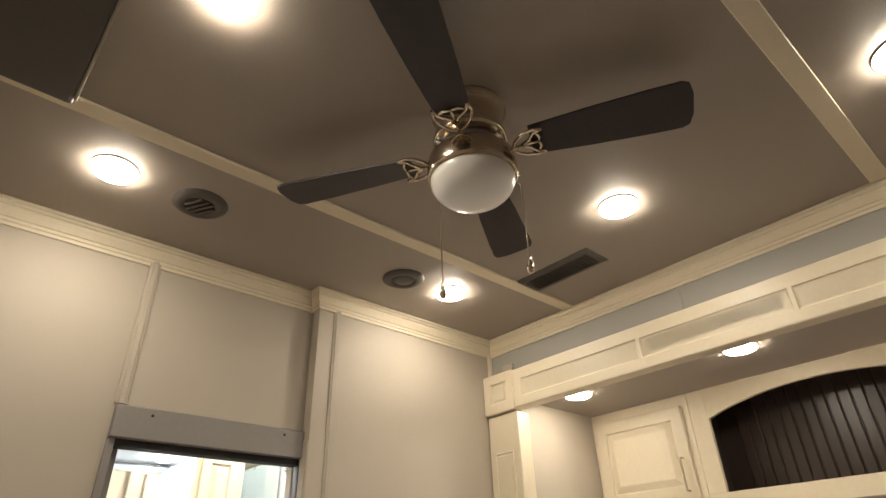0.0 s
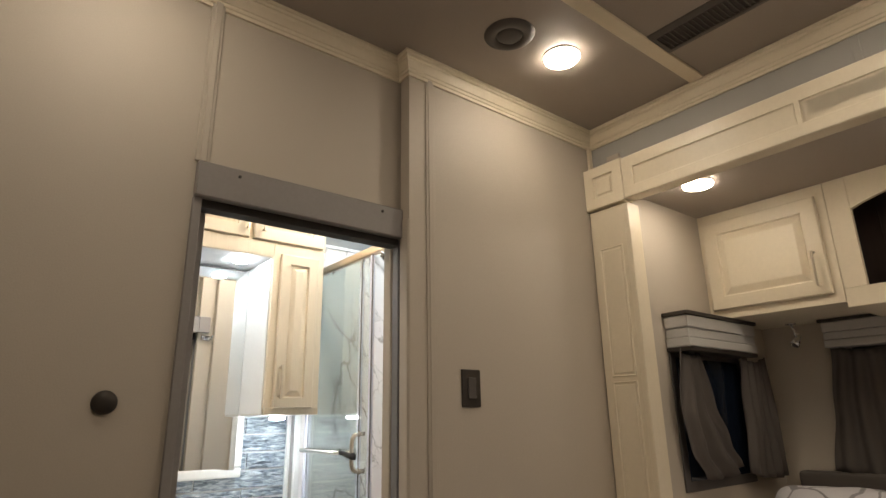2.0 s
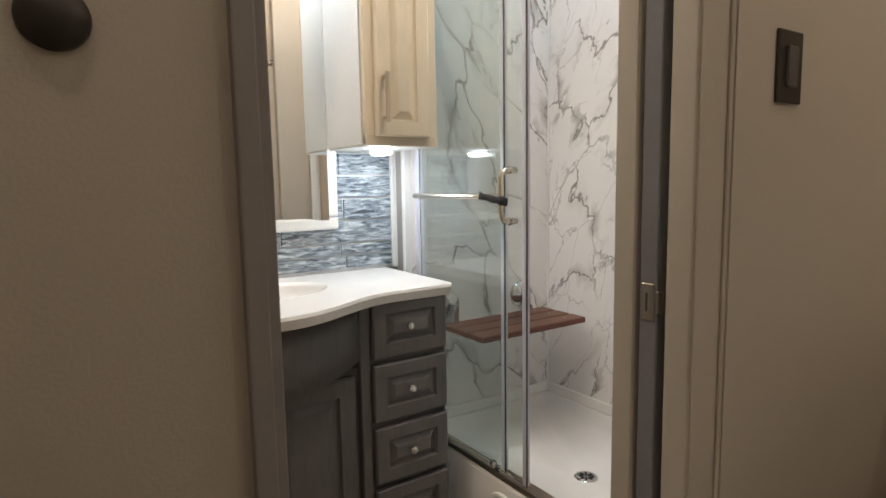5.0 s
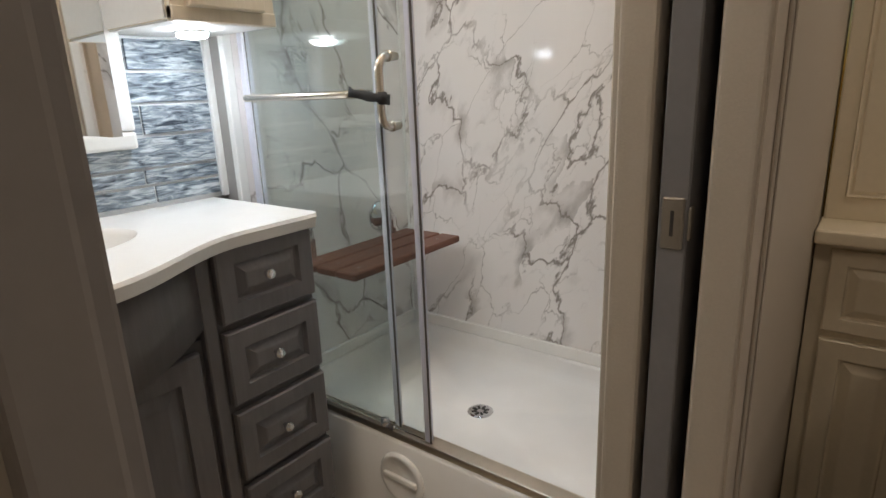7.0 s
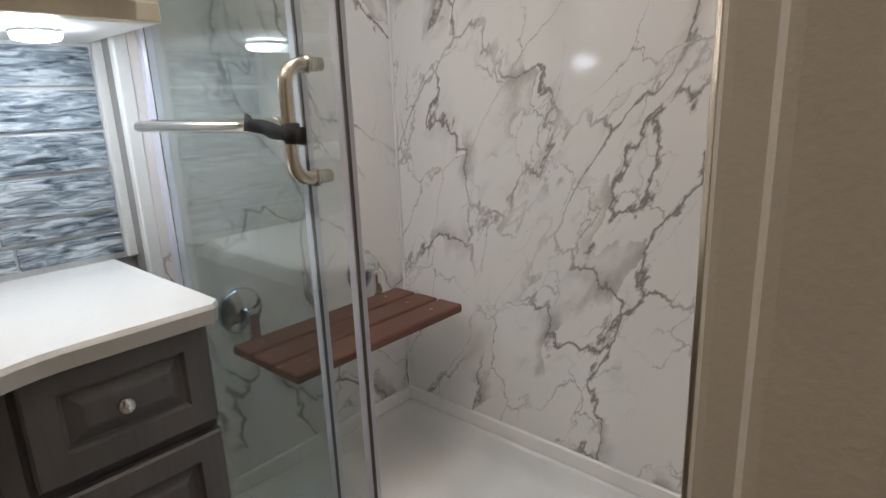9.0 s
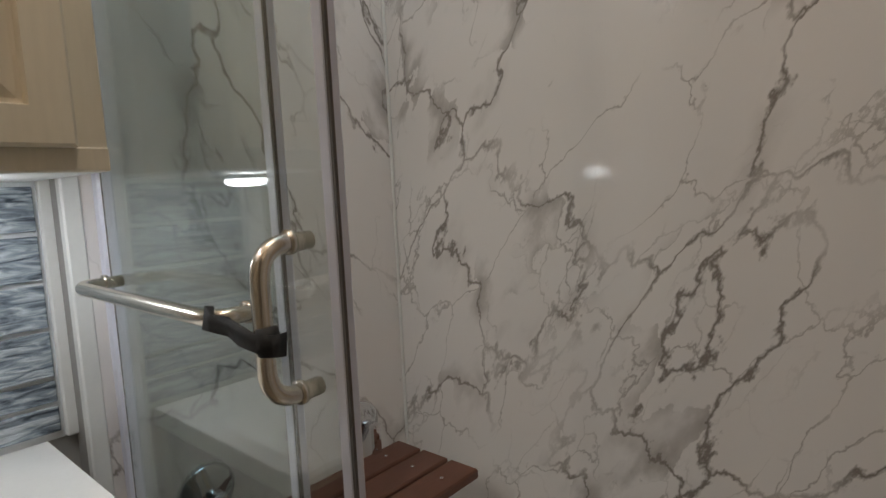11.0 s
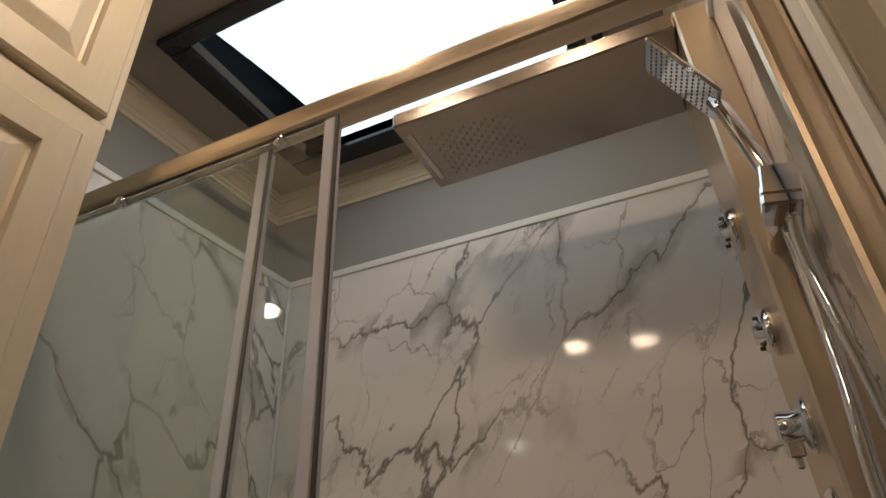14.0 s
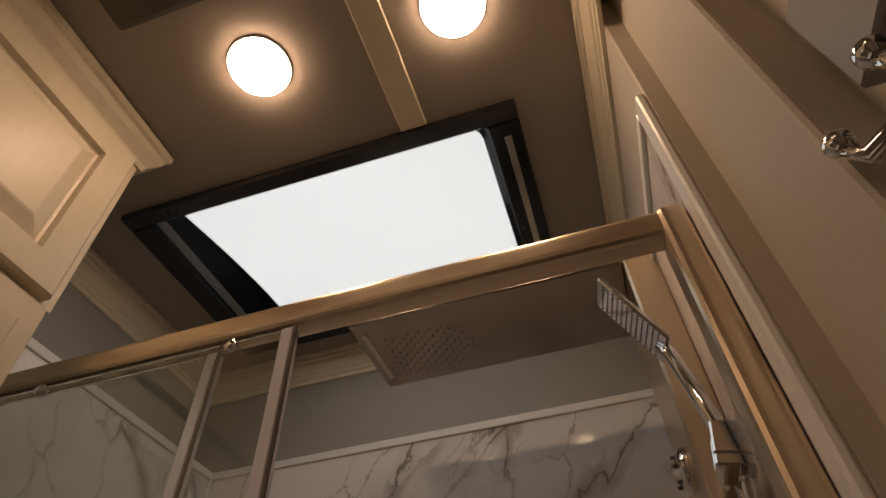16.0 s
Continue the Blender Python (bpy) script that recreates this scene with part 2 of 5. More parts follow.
RUBBER = mat("black_strap", (0.012, 0.012, 0.013), 0.7, vary=0.2, grain=200, bump=0.2)
SEAL = mat("milky_grey_seal", (0.62, 0.63, 0.72), 0.30, 0.0, vary=0.05, bump=0)
BLACKGLOSS = mat("glossy_black_plastic", (0.016, 0.016, 0.018), 0.22, grain=60, vary=0.15, bump=0.01)
GROUT = mat("pale_grout", (0.66, 0.68, 0.69), 0.7, grain=150)
FROST = mat("frosted_glass_bowl", (0.93, 0.92, 0.90), 0.25, vary=0.02, bump=0)
NIGHT = mat("dark_window_glass", (0.01, 0.016, 0.03), 0.05, vary=0.1, bump=0, spec=0.6)
GLASS = glass_mat("shower_glass", (0.82, 0.875, 0.86))
PUCK_BED = glow("warm_diffuser", WARM, BEDROOM_GLOW)
PUCK_SLIDE = glow("warm_diffuser_small", WARM, SLIDE_GLOW)
PUCK_BATH = glow("bright_diffuser", BATHWARM, BATH_GLOW)
PUCK_COOL = glow("cool_diffuser", COOL, VANITY_GLOW)
SKYGLOW = glow("skylight_dome_daylight", (0.49, 0.77, 1.0), SKYLIGHT_GLOW)
MIRROR = mat("mirror_silver", (0.86, 0.88, 0.88), 0.015, 1.0, vary=0.0, bump=0)


def tile_mat(name):
    """Blue-grey glass tile, streaked along its length, with a rippled face."""
    m = bpy.data.materials.new(name)
    m.use_nodes = True
    n, l = nodes_of(m)
    b = n["Principled BSDF"]
    tc, mp, info = n.new("ShaderNodeTexCoord"), n.new("ShaderNodeMapping"), n.new("ShaderNodeObjectInfo")
    mp.inputs["Scale"].default_value = (9, 1, 46)
    off = n.new("ShaderNodeVectorMath")
    l.new(tc.outputs["Object"], off.inputs[0]), l.new(info.outputs["Random"], off.inputs[1])
    l.new(off.outputs[0], mp.inputs["Vector"])
    t = n.new("ShaderNodeTexNoise")
    t.inputs["Scale"].default_value, t.inputs["Detail"].default_value, t.inputs["Distortion"].default_value = 2.0, 8, 0.9
    l.new(mp.outputs[0], t.inputs["Vector"])
    r = n.new("ShaderNodeValToRGB")
    e = r.color_ramp.elements
    e[0].position, e[0].color = 0.33, (0.055, 0.07, 0.09, 1)
    e[1].position, e[1].color = 0.66, (0.62, 0.68, 0.72, 1)
    mid = r.color_ramp.elements.new(0.5)
    mid.color = (0.27, 0.32, 0.37, 1)
    l.new(t.outputs["Fac"], r.inputs["Fac"]), l.new(r.outputs["Color"], b.inputs["Base Color"])
    bp = n.new("ShaderNodeBump")
    bp.inputs["Strength"].default_value, bp.inputs["Distance"].default_value = 0.55, 0.01
    l.new(t.outputs["Fac"], bp.inputs["Height"]), l.new(bp.outputs[0], b.inputs["Normal"])
    b.inputs["Roughness"].default_value = 0.07
    return m


TILE = tile_mat("streaked_glass_tile")

# ---- mesh helpers ----


def box(bm, x0, x1, y0, y1, z0, z1, bevel=0.0, seg=1):
    made = bmesh.ops.create_cube(bm, size=1.0)["verts"]
    c = Matrix.Translation(((x0 + x1) / 2, (y0 + y1) / 2, (z0 + z1) / 2)) @ Matrix.Diagonal((abs(x1 - x0), abs(y1 - y0), abs(z1 - z0), 1))
    bmesh.ops.transform(bm, matrix=c, verts=made)
    if bevel:
        edges = list({e for v in made for e in v.link_edges})
        bmesh.ops.bevel(bm, geom=edges, offset=bevel, segments=seg, affect="EDGES", profile=0.6)
    return bm


def boxes(*rows, bevel=0.0, seg=1):
    bm = bmesh.new()
    for r in rows:
        box(bm, *r, bevel=bevel, seg=seg)
    return bm


def tube(points, radius, sides=12, caps=True):
    """A round bar along a line of points."""
    bm = bmesh.new()
    pts = [Vector(p) for p in points]
    rings = []
    up = None
    for i, p in enumerate(pts):
        d = (pts[min(i + 1, len(pts) - 1)] - pts[max(i - 1, 0)]).normalized()
        if up is None:
            up = d.orthogonal().normalized()
        up = (up - d * up.dot(d)).normalized()
        side = d.cross(up)
        rad = radius[i] if isinstance(radius, (list, tuple)) else radius
        rings.append([bm.verts.new(p + rad * (math.cos(a) * up + math.sin(a) * side)) for a in [2 * math.pi * k / sides for k in range(sides)]])
    for a, c in zip(rings, rings[1:]):
        for k in range(sides):
            f = bm.faces.new((a[k], a[(k + 1) % sides], c[(k + 1) % sides], c[k]))
            f.smooth = True
    if caps:
        bm.faces.new(list(reversed(rings[0]))), bm.faces.new(rings[-1])
    bmesh.ops.recalc_face_normals(bm, faces=bm.faces)
    return bm


def bend(a, corner, c, radius, steps=6):
    """Points of a rounded corner from a to c."""
    a, corner, c = Vector(a), Vector(corner), Vector(c)
    p, q = corner + (a - corner).normalized() * radius, corner + (c - corner).normalized() * radius
    return [p * (1 - t) ** 2 + corner * 2 * t * (1 - t) + q * t * t for t in [k / steps for k in range(steps + 1)]]


def lathe(profile, sides=40, centre=(0, 0, 0)):
    """A turned form about the z axis: rows of (radius, z)."""
    bm = bmesh.new()
    rings = []
    for r, z in profile:
        if r < 1e-5:
            rings.append([bm.verts.new((centre[0], centre[1], centre[2] + z))])
        else:
            rings.append([bm.verts.new((centre[0] + r * math.cos(a), centre[1] + r * math.sin(a), centre[2] + z)) for a in [2 * math.pi * k / sides for k in range(sides)]])
    for a, c in zip(rings, rings[1:]):
        for k in range(sides):
            vs = [a[k % len(a)], a[(k + 1) % len(a)], c[(k + 1) % len(c)], c[k % len(c)]]
            vs = list(dict.fromkeys(vs))
            if len(vs) > 2:
                bm.faces.new(vs).smooth = True
    bmesh.ops.recalc_face_normals(bm, faces=bm.faces)
    return bm


def relief(w, h, steps, x=0.0, z=0.0, y=0.0):
    """A framed panel that faces -y: rows of (inset, height) from its rim inwards."""
    bm = bmesh.new()
    rings = []
    for inset, up in steps:
        a, c = w / 2 - inset, h / 2 - inset
        rings.append([bm.verts.new((x + sx * a, y - up, z + sz * c)) for sx, sz in ((-1, -1), (1, -1), (1, 1), (-1, 1))])
    for a, c in zip(rings, rings[1:]):
        for k in range(4):
            bm.faces.new((a[k], a[(k + 1) % 4], c[(k + 1) % 4], c[k]))
    bm.faces.new(rings[-1]), bm.faces.new(list(reversed(rings[0])))
    bmesh.ops.recalc_face_normals(bm, faces=bm.faces)
    return bm


def sweep(path, profile, closed=False):
    """A moulding: profile rows (out, up) carried along plan points (x, y, z), out to the right of the way."""
    bm = bmesh.new()
    rings = []
    pts = [Vector(p) for p in path]
    for i, p in enumerate(pts):
        a = (p - pts[i - 1]).normalized() if i else (pts[1] - p).normalized()
        c = (pts[i + 1] - p).normalized() if i + 1 < len(pts) else a
        na, nc = Vector((a.y, -a.x, 0)), Vector((c.y, -c.x, 0))
        mid = (na + nc).normalized()
        mid = mid / max(0.3, mid.dot(na))
        rings.append([bm.verts.new(p + mid * o + Vector((0, 0, u))) for o, u in profile])
    m = len(profile)
    for a, c in zip(rings, rings[1:]):
        for k in range(m):
            bm.faces.new((a[k], a[(k + 1) % m], c[(k + 1) % m], c[k]))
    bm.faces.new(rings[0]), bm.faces.new(list(reversed(rings[-1])))
    bmesh.ops.recalc_face_normals(bm, faces=bm.faces)
    return bm


def moved(bm, m):
    bmesh.ops.transform(bm, matrix=m, verts=bm.verts)
    return bm


def join(*bms):
    out = bmesh.new()
    for b in bms:
        me = bpy.data.meshes.new("joined")
        b.to_mesh(me)
        b.free()
        out.from_mesh(me)
        bpy.data.meshes.remove(me)
    return out


def mesh_of(name, bm, material):
    me = bpy.data.meshes.new(name)
    bm.to_mesh(me)
    bm.free()
    me.materials.append(material)
    return me


def part(name, bm, material, parent, label=""):
    ob = new(name, mesh_of(name, bm, material))
    ob.parent = parent
    if parent is not None:
        ob.matrix_parent_inverse = (parent.matrix_basis if parent.parent is None else parent.parent.matrix_basis @ parent.matrix_parent_inverse @ parent.matrix_basis).inverted()
    return tagged(ob, label)


def thing(name, at, label, category, group="", kind=""):
    ob = new(name)
    ob.empty_display_size = 0.05
    ob.matrix_basis = Matrix.Translation(at)
    return tagged(ob, label, category, group, kind)


def solid(name, bm, material, label, category="", kind="structure", group=""):
    return tagged(new(name, mesh_of(name, bm, material)), label, category, group, kind)


EAST = pose(0, 0, 0, 0, 0, -90)   # turns a panel that faces -y to face -x
DOORSTEPS = [(0, 0), (0, 0.016), (0.004, 0.020), (0.055, 0.020), (0.060, 0.011), (0.068, 0.010), (0.100, 0.019), (0.104, 0.019)]


def steps_for(w, h, rail=0.05, th=0.02):
    r = min(rail, 0.28 * min(w, h))
    return [(0, 0), (0, th * 0.8), (0.004, th), (r, th), (r + 0.003, th * 0.45), (r + 0.008, th * 0.40), (r + 0.008 + 0.45 * r, th * 0.90), (r + 0.012 + 0.45 * r, th * 0.95)]


def bar_handle(length, out=0.028, r=0.005):
    """A slim bow handle along z that stands off a face in -y."""
    h = length / 2
    pts = [Vector((0, 0, -h))] + bend((0, 0, -h), (0, -out, -h), (0, -out, 0), 0.012) + bend((0, -out, 0), (0, -out, h), (0, 0, h), 0.012) + [Vector((0, 0, h))]
    return tube(pts, r, 10)

# ---- structure ----
CZ = 2.605          # ceiling height
XE, XW = 1.676, -1.05  # main side walls
YS = -2.95          # rear wall of the bedroom
YN = 1.386          # far wall of the bathroom
YR = -0.060         # face of the wall that hides the pocket door
XG = 0.99           # line of the shower glass

# floor: one slab, planks on it further down
solid("floor", boxes((XW - 0.1, 2.95, YS - 0.1, YN + 0.1, -0.08, -0.006)), GREYTRIM, "dark subfloor under the vinyl planks", "floor")
# ceiling with the skylight opening
SX0, SX1, SY0, SY1 = 1.082, 1.53, 0.39, 1.185
ceil = solid("ceiling", boxes(
    (XW, XE + 0.1, YS, SY0, CZ, CZ + 0.05), (XW, SX0, SY0, YN + 0.1, CZ, CZ + 0.05),
    (SX1, XE + 0.1, SY0, YN + 0.1, CZ, CZ + 0.05), (SX0, SX1, SY1, YN + 0.1, CZ, CZ + 0.05)), CEIL, "smooth taupe ceiling", "ceiling")
solid("wall_west", boxes((XW - 0.08, XW, YS - 0.08, YN + 0.08, 0, CZ)), PANEL, "beige vinyl side wall", "wall")
# unseen closing wall; its dark colour is chosen to lower the bounce in the bedroom
solid("wall_south", boxes((XW, XE + 1.2, YS - 0.08, YS, 0, CZ)), GREYTRIM, "unseen rear wall, kept dark to cut bounced light", "wall")
solid("wall_north", boxes((XW, XE + 0.1, YN, YN + 0.08, 0, CZ)), BATHWALL, "grey vinyl end wall of the bathroom", "wall")
solid("wall_shower_side", boxes((XE, XE + 0.08, -0.055, YN, 0, CZ)), BATHWALL, "grey vinyl outer wall behind the shower", "wall")
# wall over the slide-out opening
solid("wall_over_slide", boxes((XE, XE + 0.05, -2.62, -0.0555, 2.30, CZ), (XE, XE + 0.05, YS, -2.62, 0, CZ)), GREYWALL, "blue-grey vinyl wall above the slide-out", "wall")
# partition between bedroom and bathroom, left of the doorway and above it
solid("wall_partition", boxes(
    (XW, 0.004, 0.0, 0.05, 0, CZ), (0.004, 0.67, 0.0, 0.05, 1.95, CZ)), PANEL, "beige vinyl partition beside the doorway", "wall")
# wall that hides the pocket door: bedroom leaf and bathroom leaf
solid("wall_pocket", boxes((0.660, XE, YR, -0.010, 0, CZ)), PANEL, "beige vinyl wall hiding the pocket door", "wall")
solid("wall_pocket_bath", boxes((0.668, 0.774, 0.058, 0.105, 0, CZ), bevel=0.008, seg=3), PANEL, "beige vinyl bathroom side of the pocket wall", "wall")
solid("wall_return", boxes((0.766, 0.934, 0.0585, 0.150, 0, CZ), bevel=0.008, seg=3), PANEL, "beige vinyl return wall beside the shower", "wall")
solid("wall_valve", boxes((0.926, 1.66, 0.059, 0.178, 0, CZ), bevel=0.003), PANEL, "beige vinyl wall behind the shower column", "wall")
solid("trim_seam_3", boxes((XE - 0.004, XE, -1.122, -1.098, 2.30, 2.52), bevel=0.0015), GREYWALL, "grey seam strip above the slide-out", "trim")
# the pocket's inner shade is put into this lining's colour
solid("pocket_lining", boxes((1.45, 1.47, -0.010, 0.058, 0, CZ)), GAPSHADE, "back of the door pocket, near-black for the shade inside", "wall")

# seam strips on the panels
solid("trim_seam", boxes((-0.004, 0.034, -0.008, 0.0, 2.03, 2.54), (0.006, 0.025, -0.013, -0.008, 2.03, 2.54), bevel=0.002), PANEL, "beige seam strip on the wall panel", "trim")
solid("trim_seam_2", boxes((0.728, 0.768, YR - 0.005, YR, 0, 2.53), (0.737, 0.759, YR - 0.008, YR - 0.005, 0, 2.53), bevel=0.0015), PANEL, "beige seam strip beside the doorway", "trim")
solid("trim_corner", boxes((1.648, 1.674, YR - 0.012, YR, 2.40, 2.53), bevel=0.002), CREAM, "cream corner strip above the pilaster", "trim")

CROWN = [(0, 0), (0.007, 0), (0.007, 0.011), (0.011, 0.014), (0.011, 0.024), (0.015, 0.027), (0.024, 0.050), (0.024, 0.060), (0.029, 0.063), (0.029, 0.072), (0.034, 0.075), (0.034, 0.085), (0, 0.085)]
solid("trim_crown", sweep([(XW, 0.0, CZ - 0.085), (0.660, 0.0, CZ - 0.085), (0.660, YR, CZ - 0.085), (XE, YR, CZ - 0.085), (XE, YS, CZ - 0.085)], CROWN), CREAM, "cream crown moulding round the bedroom ceiling", "moulding")
solid("trim_crown_2", sweep([(1.0, YN, CZ - 0.085), (XE, YN, CZ - 0.085), (XE, 0.178, CZ - 0.085), (0.868, 0.178, CZ - 0.085)], CROWN), CREAM, "cream crown moulding over the shower", "moulding")
# battens on the ceiling
for k, r in enumerate(((XW, 1.632, -0.640, -0.585), (XW, 1.632, -1.90, -1.845), (XW, 1.048, 0.517, 0.570))):
    solid("trim_batten_%d" % (k + 1), boxes((r[0], r[1], r[2], r[3], CZ - 0.010, CZ), bevel=0.002), CREAM, "flat cream batten across the ceiling", "trim")

# ---- doorway ----
doorway = thing("door_frame", (0.33, 0, 0), "grey painted frame of the pocket doorway", "door frame", kind="structure")
part("header", boxes((0.002, 0.659, -0.028, 0.0, 1.926, 2.024), bevel=0.003), GREYTRIM, doorway)
part("jamb", boxes((0.001, 0.024, -0.014, 0.0, 0, 1.926), (0.0045, 0.024, 0.0, 0.05, 0, 1.926), (0.006, 0.054, 0.0502, 0.070, 0, 1.926), bevel=0.0025, seg=2), GREYTRIM, doorway)
part("track", boxes((0.026, 0.66, 0.002, 0.048, 1.905, 1.948)), GAPSHADE, doorway, "dark sliding door track")
part("bath_header", boxes((-0.012, 0.667, 0.0715, 0.128, 1.942, 2.05), (0.667, 0.738, 0.1055, 0.128, 1.942, 2.05), bevel=0.003), GREYTRIM, doorway)
for sx in (0.112, 0.577):
    part("screw", moved(lathe([(0, 0), (0.005, 0.0), (0.004, 0.003), (0, 0.0035)], 14), pose(sx, -0.028, 2.002, 90, 0, 0)), BRONZE, doorway, "small dark screw head")
part("reveal", boxes((0.655, 0.668, YR + 0.003, -0.011, 0, 1.99), bevel=0.006, seg=3), PANEL, doorway, "beige edge of the pocket wall")
pdoor = thing("pocket_door", (1.05, 0.008, 0), "grey sliding pocket door pushed open into the wall", "door", kind="structure")
part("leaf", boxes((0.664, 1.40, 0.010, 0.044, 0.012, 1.93), bevel=0.002), DOORGREY, pdoor)
latch = part("latch_plate", boxes((0.6605, 0.665, 0.014, 0.040, 1.028, 1.091), bevel=0.002), LATCH, pdoor, "dull metal latch plate")
part("latch_face", boxes((0.6598, 0.6607, 0.019, 0.035, 1.033, 1.086)), LATCH, latch)
part("latch_slot", boxes((0.6592, 0.661, 0.0245, 0.0295, 1.044, 1.076), bevel=0.001), GAPSHADE, latch, "dark block painted as the slot's shade")
part("latch_pull", boxes((0.661, 0.677, 0.006, 0.0098, 1.04, 1.08), bevel=0.003), LATCH, pdoor, "small metal pull")

# ---- lamps ----


def puck(name, at, glowmat, label, group, r=0.062):
    """A shallow round LED light on a ceiling; its domed diffuser gives the light."""
    t = thing(name, at, label, "light", group)
    part("trim_ring", lathe([(r * 0.86, 0), (r, 0), (r, -0.004), (r * 0.985, -0.006), (r * 0.96, -0.006), (r * 0.86, -0.003)], 36, at), WHITE, t)
    part("diffuser", lathe([(0, -0.019), (r * 0.5, -0.0185), (r * 0.8, -0.0165), (r * 0.92, -0.014), (r * 0.965, -0.009), (r * 0.965, -0.002), (0, -0.002)], 24, at), glowmat, t, "glowing round diffuser")
    return t


a = puck("ceiling_light", (-0.245, -0.386, CZ), PUCK_BED, "round warm LED light flush in the taupe ceiling", "bedroom ceiling lights", 0.066)
for x, y in ((1.103, -0.387), (1.104, -1.237), (1.075, -2.07), (-0.240, -1.165)):
    copy_thing(a, Matrix.Translation((x, y, CZ)))
SZ = 2.272          # ceiling of the slide-out
b = puck("slide_light", (1.843, -0.452, SZ), PUCK_SLIDE, "round warm LED light under the slide-out ceiling", "slide-out lights")
copy_thing(b, Matrix.Translation((1.844, -1.222, SZ)))
copy_thing(b, Matrix.Translation((1.844, -1.99, SZ)))
c = puck("bath_light", (0.842, 0.763, CZ), PUCK_BATH, "round warm LED light flush in the bathroom ceiling", "bathroom ceiling lights", 0.057)
for x, y in ((0.847, 0.403), (-0.095, 0.87), (-0.19, 0.54)):
    copy_thing(c, Matrix.Translation((x, y, CZ)))
d = puck("vanity_light", (0.536, 1.168, 2.106), PUCK_COOL, "round cool LED light over the vanity", "vanity lights", 0.037)
# second vanity light is an unseen addition; only the first one is known
copy_thing(d, Matrix.Translation((0.16, 1.168, 2.106)))
puck("cabinet_light", (0.774, 1.18, 1.378), PUCK_COOL, "round cool LED light under the tall cabinet", "vanity lights", 0.037)

# ---- bedroom things ----
# fan
FX, FY = 0.403, -1.232
fan = thing("ceiling_fan", (FX, FY, CZ), "hugger ceiling fan with four dark blades and a frosted light bowl", "ceiling fan")
part("canopy", lathe([(0, 0), (0.098, 0), (0.100, -0.012), (0.092, -0.020), (0.088, -0.060), (0.094, -0.090), (0.098, -0.110), (0.092, -0.118), (0, -0.118)], 44, (FX, FY, CZ)), FANMETAL, fan)
part("motor", lathe([(0, -0.118), (0.074, -0.118), (0.074, -0.150), (0, -0.150)], 36, (FX, FY, CZ)), VENTDARK, fan, "dark motor gap")
part("band", lathe([(0, -0.150), (0.070, -0.150), (0.100, -0.160), (0.111, -0.172), (0.114, -0.190), (0.114, -0.222), (0.110, -0.232), (0.0, -0.232)], 44, (FX, FY, CZ)), FANMETAL, fan, "brushed nickel light collar")
part("bowl", lathe([(0.106, -0.230)] + [(0.106 * math.cos(a), -0.232 - 0.068 * math.sin(a)) for a in [math.pi / 2 * k / 12 for k in range(13)]], 44, (FX, FY, CZ)), FROST, fan, "unlit frosted glass bowl")
BZ = CZ - 0.150
for k in range(4):
    ang = 30.5 + 90 * k
    m = pose(FX, FY, BZ, 0, 0, ang)
    bm = bmesh.new()
    outline = [(0.155, -0.044), (0.30, -0.056), (0.44, -0.064), (0.515, -0.066), (0.532, -0.058), (0.540, -0.030), (0.540, 0.030), (0.532, 0.058), (0.515, 0.066), (0.44, 0.064), (0.30, 0.056), (0.155, 0.044)]
    lo = [bm.verts.new((x, y, -0.003)) for x, y in outline]
    hi = [bm.verts.new((x, y, 0.003)) for x, y in outline]
    bm.faces.new(list(reversed(lo))), bm.faces.new(hi)
    for i in range(len(lo)):
        j = (i + 1) % len(lo)
        bm.faces.new((lo[i], lo[j], hi[j], hi[i]))
    blade = part("blade", moved(bm, m @ pose(0, 0, 0.006, -11, 0, 0)), BLADE, fan, "dark espresso blade")
    arms = [[(0.085, 0, -0.004), (0.112, 0, -0.010), (0.130, 0, -0.006)],
            [(0.130, 0, -0.006), (0.150, 0.012, -0.004), (0.165, 0.034, -0.003), (0.188, 0.042, -0.003)],
            [(0.130, 0, -0.006), (0.150, -0.012, -0.004), (0.165, -0.034, -0.003), (0.188, -0.042, -0.003)],
            [(0.130, 0, -0.006), (0.155, 0, -0.003), (0.176, 0, -0.003)],
            [(0.176, 0, -0.003), (0.178, 0.018, -0.003), (0.170, 0.036, -0.003)],
            [(0.176, 0, -0.003), (0.178, -0.018, -0.003), (0.170, -0.036, -0.003)],
            [(0.188, 0.042, -0.003), (0.165, 0.046, -0.003), (0.140, 0.040, -0.004), (0.118, 0.022, -0.008), (0.108, 0, -0.010), (0.118, -0.022, -0.008), (0.140, -0.040, -0.004), (0.165, -0.046, -0.003), (0.188, -0.042, -0.003)]]
    part("blade_iron", moved(join(*[tube(q, 0.0045, 8) for q in arms]), m), FANMETAL, fan, "scrolled metal blade iron")
for sx, sy, low in ((-0.004, 0.120, 2.135), (0.122, -0.052, 2.175)):
    x, y = FX + sx, FY + sy
    part("pull_chain", tube([(FX + sx * 0.86, FY + sy * 0.86, 2.396), (x, y, 2.392), (x, y, low)], 0.0019, 6), PULLMETAL, fan, "thin beaded pull chain")
    part("chain_pull", lathe([(0, 0.0), (0.004, -0.002), (0.004, -0.008), (0.009, -0.022), (0.010, -0.032), (0.006, -0.042), (0, -0.044)], 16, (x, y, low)), FANMETAL, fan, "small brass-toned pull")


